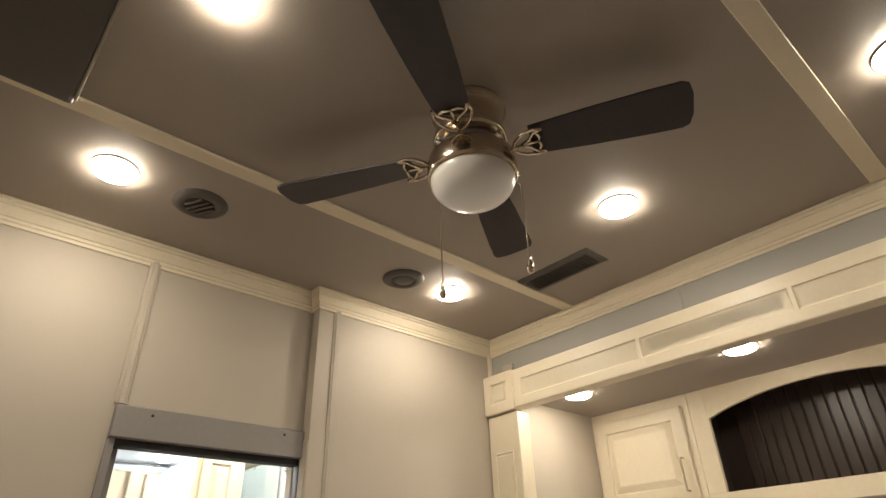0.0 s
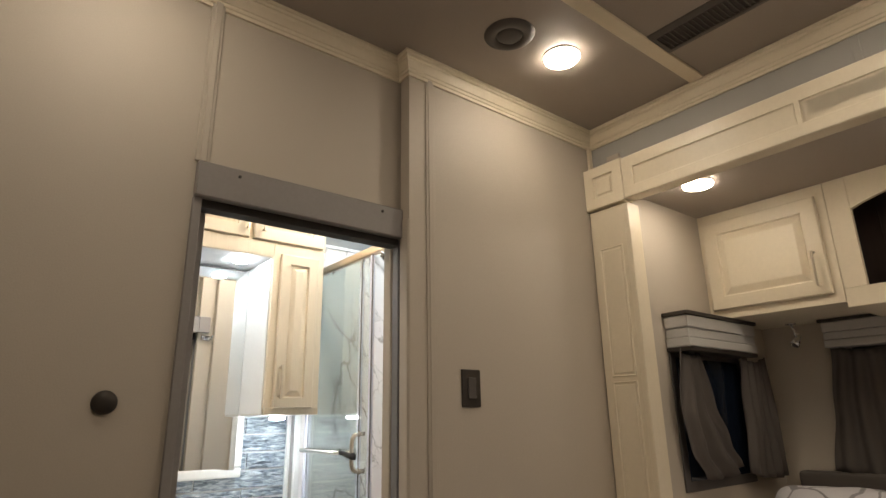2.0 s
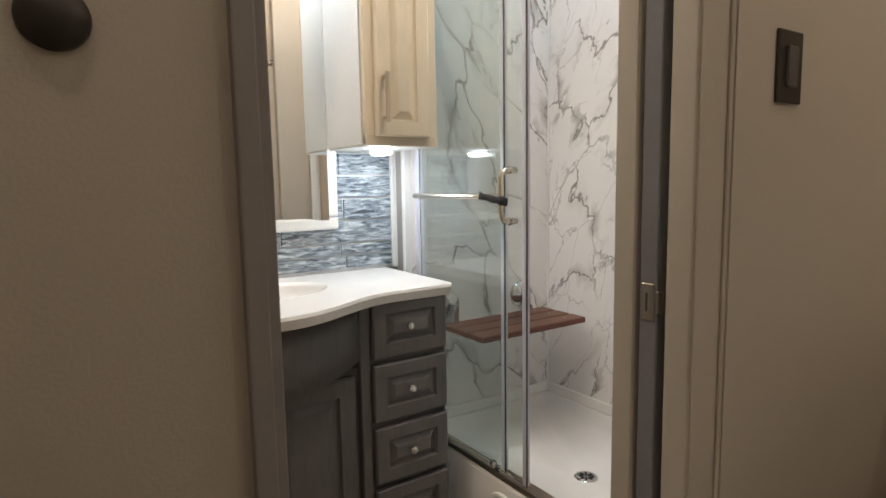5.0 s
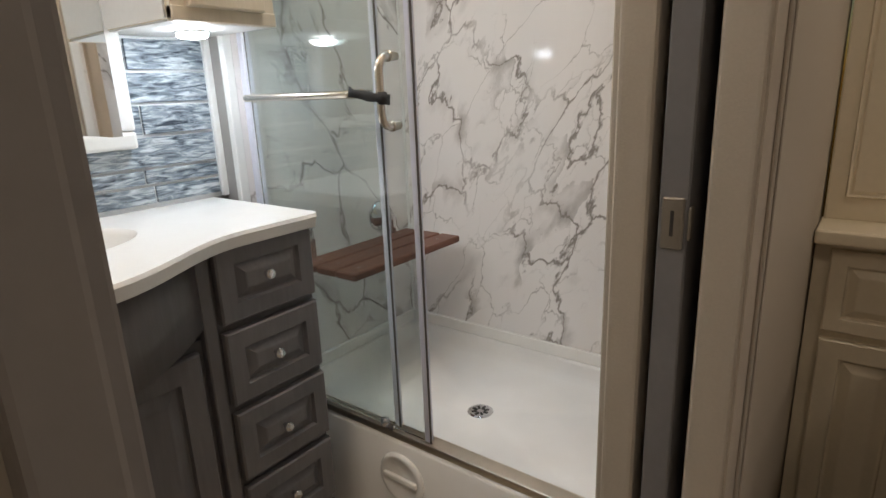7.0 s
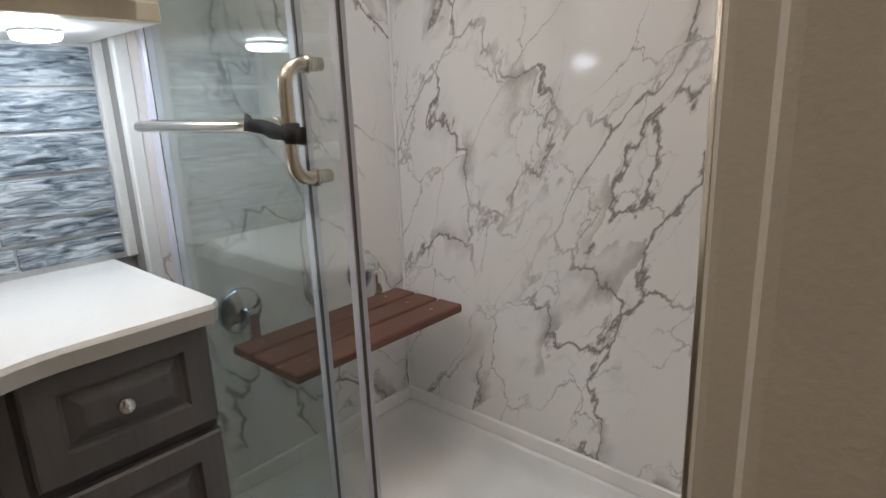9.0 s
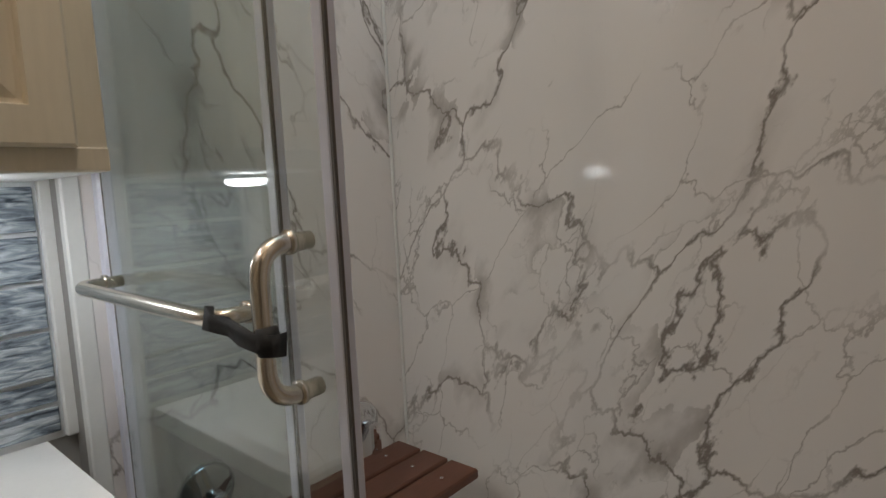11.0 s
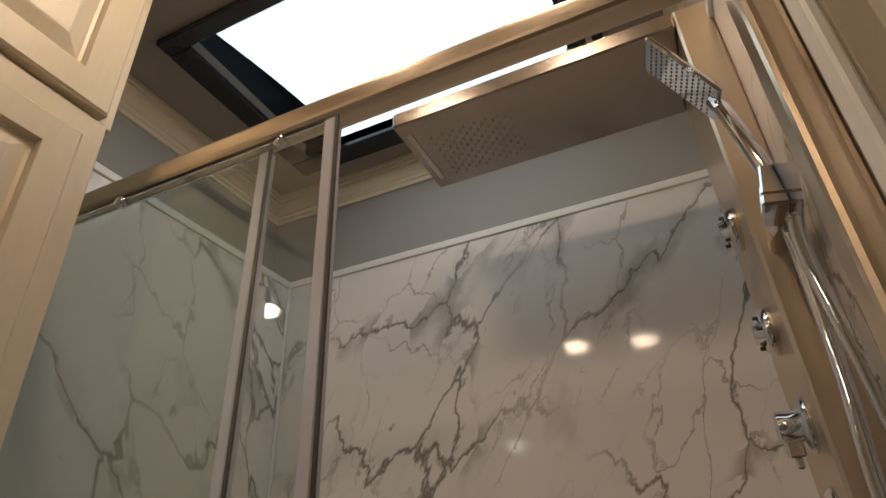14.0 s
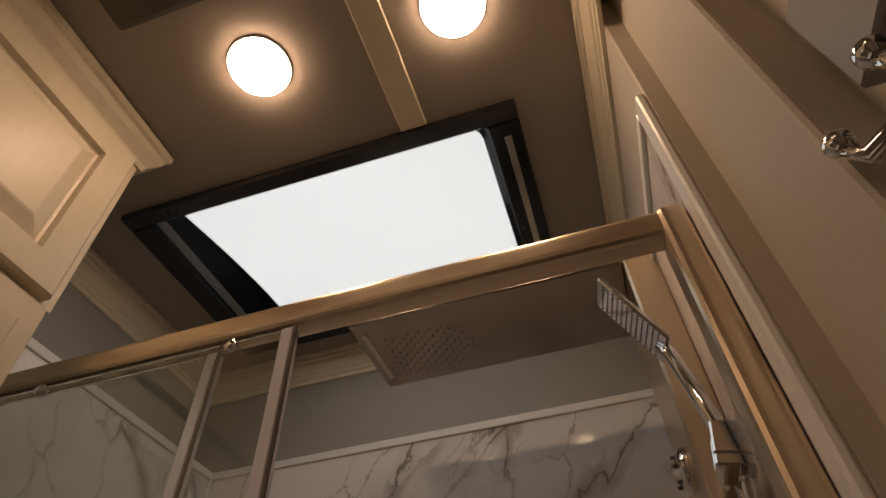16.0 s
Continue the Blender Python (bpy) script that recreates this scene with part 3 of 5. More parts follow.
def round_vent(at, tilt, slots, label):
    t = thing("round_vent", at, label, "vent", "round ceiling vents")
    part("flange", lathe([(0.045, -0.004), (0.050, -0.012), (0.072, -0.010), (0.086, -0.002), (0.087, 0), (0.045, 0)], 36, at), VENTDARK, t)
    if slots:
        part("disc", lathe([(0, -0.006), (0.048, -0.006), (0.048, 0), (0, 0)], 30, at), VENTDARK, t)
        for k in range(4):
            u = -0.030 + 0.020 * k
            h = math.sqrt(0.046 ** 2 - u * u)
            part("louvre", moved(boxes((u - 0.0055, u + 0.0055, -h, h, -0.016, -0.006), bevel=0.002), Matrix.Translation(at) @ pose(0, 0, 0, 0, 0, tilt)), VENTDARK, t)
    else:
        part("disc", lathe([(0, -0.014), (0.030, -0.013), (0.040, -0.009), (0.046, -0.003), (0, -0.003)], 30, at), VENTDARK, t)
    return t


round_vent((0.019, -0.364, CZ), 30, True, "round dark air vent with louvres in the ceiling")
round_vent((0.866, -0.360, CZ), 30, False, "round dark air vent with a plain centre disc in the ceiling")


def grille(at, w, h, label, bars=9):
    x, y, z = at
    t = thing("ceiling_register", at, label, "vent")
    part("frame", moved(relief(w, h, [(0, 0), (0.004, 0.004), (0.022, 0.010), (0.030, 0.010), (0.032, 0.003)]), Matrix.Translation(at) @ pose(0, 0, 0, 90, 0, 0)), VENTDARK, t)
    n = int((h - 0.07) / 0.016)
    for k in range(n):
        v = -h / 2 + 0.036 + (h - 0.072) * (k + 0.5) / n
        part("slat", moved(boxes((-w / 2 + 0.032, w / 2 - 0.032, -0.0045, 0.0045, -0.001, 0.001)), Matrix.Translation((x, y + v, z - 0.007)) @ pose(0, 0, 0, 35, 0, 0)), VENTDARK, t)
    return t


grille((1.326, -0.812, CZ), 0.150, 0.368, "dark rectangular air register in the ceiling")
hatch = thing("ceiling_hatch", (-0.68, -0.85, CZ), "dark rectangular air return with a rounded metal-edged frame", "vent")
part("frame", moved(boxes((-0.27, 0.27, -0.235, 0.235, -0.018, 0), bevel=0.012, seg=3), Matrix.Translation((-0.675, -0.845, CZ))), VENTDARK, hatch)
part("edge", boxes((-0.408, -0.400, -1.05, -0.64, CZ - 0.021, CZ - 0.004), bevel=0.002), LATCH, hatch, "dull metal edge strip")
bathvent = thing("bath_vent", (0.62, 0.86, CZ), "dark rectangular vent cover in the bathroom ceiling", "vent")
part("cover", boxes((0.42, 0.709, 0.76, 0.945, CZ - 0.022, CZ), bevel=0.01, seg=2), VENTDARK, bathvent)

# wall switch and round knob beside the doorway
sw = thing("light_switch", (0.905, YR, 1.447), "dark bronze light switch plate on the beige wall", "switch")
part("plate", moved(boxes((-0.040, 0.040, -0.006, 0, -0.060, 0.060), bevel=0.003, seg=2), Matrix.Translation((0.905, YR, 1.447))), BRONZE, sw)
part("rocker", moved(boxes((-0.017, 0.017, -0.011, -0.005, -0.034, 0.034), bevel=0.002), Matrix.Translation((0.905, YR, 1.447))), VENTDARK, sw)
kn = thing("door_stop", (-0.134, 0, 1.400), "round dark bronze wall bumper", "bumper")
part("dome", moved(lathe([(0, 0.016), (0.012, 0.0155), (0.020, 0.012), (0.026, 0.006), (0.027, 0.0), (0, 0)], 32), pose(-0.134, 0, 1.400, 90, 0, 0)), BRONZE, kn)

# ---- slide-out ----
YL, YFAR = -0.215, -2.45    # inner side walls
XB = 2.78                   # its outer wall
solid("wall_slide_north", boxes((1.66, XB + 0.08, YL, YL + 0.06, 0, 2.45)), PANEL, "beige vinyl side wall of the slide-out", "wall")
solid("wall_slide_south", boxes((1.66, XB + 0.08, YFAR - 0.06, YFAR, 0, 2.45)), PANEL, "beige vinyl far side wall of the slide-out", "wall")
solid("wall_slide_east", boxes((XB, XB + 0.08, YFAR, YL, 0, 2.45)), PANEL, "beige vinyl outer wall of the slide-out", "wall")
solid("ceiling_slide", boxes((1.6805, XB + 0.08, YFAR, YL, SZ, SZ + 0.05)), CEIL, "taupe ceiling of the slide-out", "ceiling")

fascia = thing("fascia", (1.645, -1.35, 2.21), "cream panelled fascia beam over the slide-out", "trim", kind="structure")
XF = 1.614
part("beam", boxes((XF + 0.005, 1.68, -2.46, -0.252, 2.216, 2.395), bevel=0.002), CREAM, fascia)
part("top_rail", boxes((XF - 0.002, XF + 0.006, -2.46, -0.252, 2.340, 2.395), bevel=0.003), CREAM, fascia)
part("bottom_rail", boxes((XF - 0.002, XF + 0.006, -2.46, -0.252, 2.2155, 2.262), bevel=0.003), CREAM, fascia)
for y0, y1 in ((-0.305, -0.252), (-0.940, -0.920), (-1.525, -1.505), (-2.105, -2.085), (-2.46, -2.41)):
    part("stile", boxes((XF - 0.0025, XF + 0.0055, y0, y1, 2.2165, 2.3945), bevel=0.003), CREAM, fascia)
for y0, y1 in ((-0.920, -0.305), (-1.505, -0.940), (-2.085, -1.525), (-2.41, -2.105)):
    part("panel", moved(relief(y1 - y0 - 0.006, 0.078, [(0, 0), (0.0, 0.0015), (0.006, 0.0005), (0.02, 0.0005)]), Matrix.Translation((XF + 0.0055, (y0 + y1) / 2, 2.301)) @ EAST), CREAM, fascia)


def pilaster(y0, y1, label):
    t = thing("pilaster", (1.65, (y0 + y1) / 2, 0.885), label, "pilaster", "slide-out pilasters", "structure")
    w, ym = y1 - y0, (y0 + y1) / 2
    part("block", moved(relief(w, 0.190, [(0, -0.04), (0, 0.018), (0.003, 0.021), (0.045, 0.021), (0.050, 0.012), (0.058, 0.012), (0.064, 0.017), (0.066, 0.017)]), Matrix.Translation((XF + 0.012, ym, 2.303)) @ EAST), CREAM, t)
    part("shaft", moved(relief(w * 0.96, 1.317, [(0, -0.04), (0, 0.004), (0.003, 0.006)]), Matrix.Translation((XF + 0.014, ym, 1.543)) @ EAST), CREAM, t)
    for z0, z1 in ((1.50, 2.03), (0.94, 1.482)):
        part("panel", moved(relief(w * 0.58, z1 - z0, [(0, 0), (0.003, 0.006), (0.007, 0.002), (0.012, 0.002), (0.016, 0.005), (0.018, 0.005)]), Matrix.Translation((XF + 0.0085, ym, (z0 + z1) / 2)) @ EAST), CREAM, t)
    part("edge", boxes((XF + 0.002, 1.70, y0 - 0.004, y0 + 0.020, 0.885, 2.2), bevel=0.003), CREAM, t)


pilaster(-0.255, -0.063, "cream fluted pilaster with sunk panels beside the bed")
pilaster(-2.62, -2.43, "cream fluted pilaster with sunk panels beyond the bed")


def nightstand(y0, y1, label):
    t = thing("nightstand", (1.85, (y0 + y1) / 2, 0), label, "nightstand", "bedside cabinets")
    ym, w = (y0 + y1) / 2, y1 - y0
    part("body", boxes((1.535, 1.655, y0 + 0.02, y1 - 0.002, 0, 0.852)), CREAM, t)
    part("top", boxes((1.482, 1.66, y0, y1, 0.852, 0.886), bevel=0.009, seg=3), CREAM, t)
    part("drawer_front", moved(relief(w - 0.07, 0.20, steps_for(w - 0.07, 0.20, 0.035, 0.018)), Matrix.Translation((1.535, ym, 0.735)) @ EAST), CREAM, t)
    dr = part("door", moved(relief(w - 0.07, 0.55, steps_for(w - 0.07, 0.55, 0.045, 0.018)), Matrix.Translation((1.535, ym, 0.34)) @ EAST), CREAM, t)


nightstand(-0.335, YR - 0.002, "cream bedside cabinet with a rounded ledge top")
solid("wall_ledge", boxes((1.662, XB, -0.315, YL, 0, 0.851)), CREAM, "cream panel below the bedside ledge", "panel")
solid("ledge", boxes((1.661, XB, -0.335, YL, 0.852, 0.886), bevel=0.006), CREAM, "cream ledge along the slide-out side wall", "ledge", "structure")

# overhead cabinets in the slide-out
XC = 2.27
oc = thing("overhead_cabinet", (XC + 0.2, -0.53, 1.76), "cream overhead cabinet with a raised-panel door", "cabinet", "overhead cabinets")
part("body", boxes((XC, XB, -0.762, YL, 1.768, SZ), bevel=0.002), CREAM, oc)
od = part("door", moved(relief(0.488, 0.412, steps_for(0.488, 0.412, 0.058)), Matrix.Translation((XC, -0.484, 2.015)) @ EAST), CREAM, oc)
part("handle", moved(bar_handle(0.14), Matrix.Translation((XC - 0.02, -0.690, 1.915)) @ EAST), NICKEL, od, "brushed nickel bow handle")
copy_thing(oc, Matrix.Translation((XC + 0.2, -2.158, 1.76)))
mc = thing("display_cabinet", (XC + 0.2, -1.345, 1.76), "cream arched cabinet with a dark beadboard back", "cabinet", "overhead cabinets")
part("sill", boxes((XC - 0.002, XB, -1.865, -0.764, 1.745, 1.822), bevel=0.003), CREAM, mc)
for y0, y1 in ((-0.845, -0.764), (-1.865, -1.785)):
    part("stile", boxes((XC - 0.002, XC + 0.02, y0, y1, 1.822, SZ), bevel=0.002), CREAM, mc)
bm = bmesh.new()
top, low = [], []
for k in range(25):
    y = -0.845 - 0.94 * k / 24
    s = (y + 1.315) / 0.47
    top.append((y, SZ)), low.append((y, 2.135 + 0.078 * (1 - s * s) ** 0.9 if abs(s) < 1 else 2.135))
rings = []
for x in (XC - 0.002, XC + 0.02):
    rings.append(([bm.verts.new((x, y, z)) for y, z in top], [bm.verts.new((x, y, z)) for y, z in low]))
for k in range(24):
    for (ta, la), flip in ((rings[0], 0), (rings[1], 1)):
        bm.faces.new((ta[k], ta[k + 1], la[k + 1], la[k]))
    bm.faces.new((rings[0][1][k], rings[0][1][k + 1], rings[1][1][k + 1], rings[1][1][k]))
bmesh.ops.recalc_face_normals(bm, faces=bm.faces)
part("arch", bm, CREAM, mc)
part("back", boxes((XC + 0.235, XC + 0.25, -1.865, -0.764, 1.80, SZ)), DARKWOOD, mc, "dark wood back")
for k in range(19):
    y = -0.90 - 0.05 * k
    part("bead_board", boxes((XC + 0.227, XC + 0.236, y - 0.023, y + 0.023, 1.79, SZ - 0.002), bevel=0.004), DARKWOOD, mc)
part("side", boxes((XC + 0.02, XC + 0.235, -0.78, -0.764, 1.80, SZ)), DARKWOOD, mc)
part("side", boxes((XC + 0.02, XC + 0.235, -1.865, -1.849, 1.79, SZ)), DARKWOOD, mc)

# side window with valance and curtains
win = thing("window_1", (2.10, YL, 1.30), "small dark slide-out side window", "window", kind="structure")
part("window_frame", boxes((1.86, 2.46, YL - 0.008, YL, 1.06, 1.62), bevel=0.003), VENTDARK, win)
part("pane", boxes((1.90, 2.42, YL - 0.011, YL - 0.008, 1.10, 1.58)), NIGHT, win, "dark night-time glass")
val = thing("valance", (2.13, YL - 0.05, 1.60), "pale grey stepped valance with a dark top board", "valance", "window valances")
part("board", boxes((1.842, 2.455, YL - 0.115, YL, 1.745, 1.762), bevel=0.002), BRONZE, val, "dark top board")
for z0, z1, o in ((1.695, 1.745, 0.108), (1.655, 1.694, 0.102), (1.618, 1.654, 0.108)):
    part("fold", boxes((1.855 - (o - 0.102), 2.445, YL - o, YL - 0.002, z0, z1), bevel=0.006, seg=2), VALANCE, val)
part("lip", boxes((1.852, 2.445, YL - 0.105, YL, 1.60, 1.617), bevel=0.002), BRONZE, val, "dark lower edge")


def curtain(name, outline, y, label, waves=5, east=False):
    """A hanging pleated cloth. Its outline gives rows of (share of the drop, left, right) and heights (top, foot at left, foot at right)."""
    stops, (ztop, zl, zr) = outline
    bm = bmesh.new()
    cols, rows = 44, 18
    grid = []
    for j in range(rows + 1):
        v = j / rows
        k = max(i for i in range(len(stops) - 1) if stops[i][0] <= v + 1e-9)
        f = (v - stops[k][0]) / (stops[k + 1][0] - stops[k][0])
        f = f * f * (3 - 2 * f)
        x0, x1 = [stops[k][q] * (1 - f) + stops[k + 1][q] * f for q in (1, 2)]
        row = []
        for i in range(cols + 1):
            u = i / cols
            x = x0 + (x1 - x0) * u
            dy = 0.015 * math.sin(u * waves * 2 * math.pi + 0.8 * math.sin(3 * v)) * (0.6 + 0.4 * v) + 0.005 * math.sin(9 * u + 5 * v)
            z = ztop - 0.030 * math.sin(u * math.pi) * (1 - v) - v * (ztop - zl - (zr - zl) * u) - 0.018 * v * math.sin(u * math.pi)
            row.append(bm.verts.new((x, y + dy, z)))
        grid.append(row)
    for j in range(rows):
        for i in range(cols):
            bm.faces.new((grid[j][i], grid[j][i + 1], grid[j + 1][i + 1], grid[j + 1][i])).smooth = True
    if east:
        moved(bm, east)
    ob = solid(name, bm, CURTAIN, label, "curtain", "", "slide-out curtains")
    so = ob.modifiers.new("thickness", "SOLIDIFY")
    so.thickness = 0.004
    return ob


curtain("curtain", ([(0, 1.85, 2.00), (0.45, 1.82, 2.04), (0.78, 1.84, 2.14), (1, 1.92, 2.24)], (1.612, 1.11, 1.14)), YL - 0.062, "taupe curtain gathered beside the small window", 2.5)
curtain("curtain", ([(0, 2.37, 2.60), (0.5, 2.34, 2.62), (1, 2.29, 2.64)], (1.612, 1.11, 1.08)), YL - 0.062, "wide taupe curtain drawn beside the small window", 5)
# window in the outer wall, over the bed head
win2 = thing("window_2", (XB, -1.35, 1.3), "dark window over the head of the bed", "window", kind="structure")
part("window_frame", boxes((XB - 0.010, XB, -2.10, -0.60, 1.06, 1.64), bevel=0.003), VENTDARK, win2)
part("pane", boxes((XB - 0.013, XB - 0.010, -2.06, -0.64, 1.10, 1.60)), NIGHT, win2, "dark night-time glass")
val2 = thing("valance", (XB - 0.06, -1.35, 1.60), "pale grey stepped valance over the bed head", "valance", "window valances")
part("board", boxes((XB - 0.118, XB, -2.17, -0.512, 1.752, 1.766), bevel=0.002), BRONZE, val2, "dark top board")
for z0, z1, o in ((1.706, 1.752, 0.110), (1.671, 1.705, 0.104), (1.636, 1.670, 0.110)):
    part("fold", boxes((XB - o, XB - 0.002, -2.16, -0.522, z0, z1), bevel=0.006, seg=2), VALANCE, val2)
turn = Matrix.Translation((XB - 0.05, 0, 0)) @ pose(0, 0, 0, 0, 0, -90)
curtain("curtain", ([(0, 0.525, 0.82), (0.5, 0.49, 0.86), (1, 0.45, 0.92)], (1.65, 1.10, 1.08)), 0.0, "taupe pleated curtain beside the window over the bed", 5, turn)
curtain("curtain", ([(0, 1.86, 2.15), (0.5, 1.82, 2.18), (1, 1.76, 2.22)], (1.65, 1.10, 1.08)), 0.0, "taupe pleated curtain beside the window over the bed", 5, turn)
rl = thing("reading_lamp", (2.50, -0.46, 1.745), "small chrome reading lamp under the overhead cabinet", "lamp")
part("base", lathe([(0, 0), (0.022, 0), (0.022, -0.008), (0, -0.010)], 20, (2.50, -0.46, 1.745)), CHROME, rl)
part("stem", tube([(2.50, -0.46, 1.74), (2.505, -0.47, 1.705), (2.495, -0.475, 1.68)], 0.005, 8), CHROME, rl)
part("shade", moved(lathe([(0, 0.03), (0.010, 0.028), (0.014, 0.0), (0.020, -0.028), (0.017, -0.028), (0, 0.0)], 20), Matrix.Translation((2.488, -0.480, 1.664)) @ pose(0, 0, 0, 20, 30, 0)), CHROME, rl)

# bed
bed = thing("bed", (1.4, -1.18, 0), "bed under a pale quilt with a grey lattice pattern", "bed")
part("base", boxes((0.42, 2.60, -1.95, -0.42, 0.0, 0.46), bevel=0.02), GREYWALL, bed)


def pillowy(x0, x1, y0, y1, z0, z1, soft, cols=40, rows=32, lump=0.008, seed=1.0):
    """A soft block with rounded shoulders and a slightly uneven top."""
    bm = bmesh.new()
    grid = []
    for j in range(rows + 1):
        row = []
        for i in range(cols + 1):
            u, v = 2 * i / cols - 1, 2 * j / rows - 1
            fx, fy = (1 - abs(u) ** soft) ** (1 / soft), (1 - abs(v) ** soft) ** (1 / soft)
            x, y = (x0 + x1) / 2 + u * (x1 - x0) / 2, (y0 + y1) / 2 + v * (y1 - y0) / 2
            z = z0 + (z1 - z0) * min(fx, fy) + lump * noise.noise((x * 3.1 + seed, y * 3.1, seed)) * min(fx, fy) + lump * 0.5 * noise.noise((x * 9 + seed, y * 9, 3))
            row.append(bm.verts.new((x, y, z)))
        grid.append(row)
    for j in range(rows):
        for i in range(cols):
            bm.faces.new((grid[j][i], grid[j][i + 1], grid[j + 1][i + 1], grid[j + 1][i])).smooth = True
    rim = [e for e in bm.edges if e.is_boundary]
    ext = bmesh.ops.extrude_edge_only(bm, edges=rim)["geom"]
    bmesh.ops.translate(bm, vec=(0, 0, -0.06), verts=[g for g in ext if isinstance(g, bmesh.types.BMVert)])
    bmesh.ops.recalc_face_normals(bm, faces=bm.faces)
    return bm


part("quilt", pillowy(0.30, 2.45, -2.02, -0.31, 0.40, 0.892, 9.0, 90, 80, 0.022), QUILT, bed, "pale quilt with a wavy grey lattice")
pil = thing("pillow", (2.50, -0.72, 0.80), "plump pale pillow with a grey lattice and silver flecks", "pillow", "bed pillows")
part("cushion", moved(join(pillowy(-0.24, 0.24, -0.33, 0.33, -0.01, 0.13, 2.3, 44, 44, 0.022, 4.0)), Matrix.Translation((2.30, -0.66, 0.905)) @ pose(0, 0, 0, 0, -20, 12)), PILLOWCASE, pil)
copy_thing(pil, Matrix.Translation((2.50, -1.50, 0.80)))
head = thing("headboard", (2.74, -1.18, 0), "dark padded headboard behind the bed", "headboard")
part("pad", boxes((2.70, 2.775, -2.38, -0.30, 0.4, 1.095), bevel=0.02, seg=3), CURTAIN, head)

# ---- bathroom: vanity ----
ZC = 0.944          # counter top
van = thing("vanity", (0.38, 1.15, 0), "slate grey vanity with four drawers and a bowed sink front", "vanity cabinet")
YV = 0.957          # face of the drawer stack
part("carcass", boxes((0.590, 0.870, YV + 0.004, YN - 0.004, 0.06, 0.908)), GREYWOOD, van)
part("carcass", boxes((-0.12, 0.584, YV + 0.018, YN - 0.004, 0.06, 0.715)), GREYWOOD, van)
part("plinth", boxes((-0.12, 0.855, YV + 0.06, YN - 0.004, 0.0, 0.06)), GREYWOOD, van)
part("stile", boxes((0.566, 0.598, YV - 0.004, YV + 0.02, 0.06, 0.908), bevel=0.003), GREYWOOD, van)
for k, z in enumerate((0.828, 0.630, 0.431, 0.233)):
    dw = part("drawer", moved(relief(0.262, 0.178, steps_for(0.262, 0.178, 0.042, 0.020)), Matrix.Translation((0.735, YV, z))), GREYWOOD, van)
    part("knob", moved(lathe([(0, 0.026), (0.010, 0.026), (0.0125, 0.021), (0.0125, 0.016), (0.006, 0.011), (0.005, 0.0), (0, 0)], 20), pose(0.725, YV - 0.018, z + 0.003, 90, 0, 0)), CHROME, dw, "small round metal knob")
# bowed apron under the sink
bm = bmesh.new()
rows = []
for k in range(21):
    x = -0.08 + 0.65 * k / 20
    s = (x - 0.245) / 0.325
    y = YV - 0.105 * max(0.0, 1 - s * s)
    zl = 0.745 - 0.045 * max(0.0, 1 - s * s)
    rows.append([bm.verts.new(p) for p in ((x, y, 0.908), (x, y, zl), (x, YV + 0.03, zl), (x, YV + 0.03, 0.908))])
for a_, b_ in zip(rows, rows[1:]):
    for k in range(4):
        bm.faces.new((a_[k], a_[(k + 1) % 4], b_[(k + 1) % 4], b_[k])).smooth = k == 0
bm.faces.new(rows[0]), bm.faces.new(list(reversed(rows[-1])))
bmesh.ops.recalc_face_normals(bm, faces=bm.faces)
part("apron", bm, GREYWOOD, van, "bowed false front under the sink")
for x in (0.098, 0.400):
    dd = part("door", moved(relief(0.296, 0.60, steps_for(0.296, 0.60, 0.052, 0.020)), Matrix.Translation((x, YV + 0.014, 0.395))), GREYWOOD, van)
    hx = 0.266 if x > 0.3 else 0.232
    part("handle", moved(bar_handle(0.11, 0.024, 0.004), Matrix.Translation((hx, YV - 0.004, 0.60))), VENTDARK, dd, "slim dark pull")

# counter with a bow over the sink, and a bowl cut into it
bm = bmesh.new()
SXC, SYC, SA, SB = 0.345, 1.165, 0.205, 0.150
front = []
for k in range(41):
    x = -0.14 + 1.026 * k / 40
    s = (x - 0.30) / 0.37
    bow = 0.140 * (0.5 + 0.5 * math.cos(math.pi * max(-1, min(1, s))))
    front.append((x, 0.922 - bow))
front[-1] = (0.874, 0.922)
front.append((0.889, 0.938))
back = [(0.889, YN), (-0.14, YN)]
outer = front + back
oval = [(SXC + SA * math.cos(a), SYC + SB * math.sin(a)) for a in [2 * math.pi * k / 36 for k in range(36)]]
ov = [bm.verts.new((x, y, ZC)) for x, y in outer]
iv = [bm.verts.new((x, y, ZC)) for x, y in oval]
es = [bm.edges.new((ov[k], ov[(k + 1) % len(ov)])) for k in range(len(ov))] + [bm.edges.new((iv[k], iv[(k + 1) % 36])) for k in range(36)]
bmesh.ops.triangle_fill(bm, edges=es, use_beauty=True)
for f in [f for f in bm.faces if ((f.calc_center_median().x - SXC) / SA) ** 2 + ((f.calc_center_median().y - SYC) / SB) ** 2 < 0.93]:
    bm.faces.remove(f)
low = [bm.verts.new((x + 0.002 * 0, y + 0.004, ZC - 0.034)) for x, y in outer]
mid_ = [bm.verts.new((x, y - 0.004, ZC - 0.008)) for x, y in outer]
for k in range(len(ov)):
    j = (k + 1) % len(ov)
    bm.faces.new((ov[k], ov[j], mid_[j], mid_[k])), bm.faces.new((mid_[k], mid_[j], low[j], low[k]))
prev = iv
for q, dz in ((0.97, -0.014), (0.90, -0.045), (0.75, -0.080), (0.45, -0.100), (0.10, -0.106)):
    cur = [bm.verts.new((SXC + q * (x - SXC), SYC + q * (y - SYC), ZC + dz)) for x, y in oval]
    for k in range(36):
        bm.faces.new((prev[k], prev[(k + 1) % 36], cur[(k + 1) % 36], cur[k])).smooth = True
    prev = cur
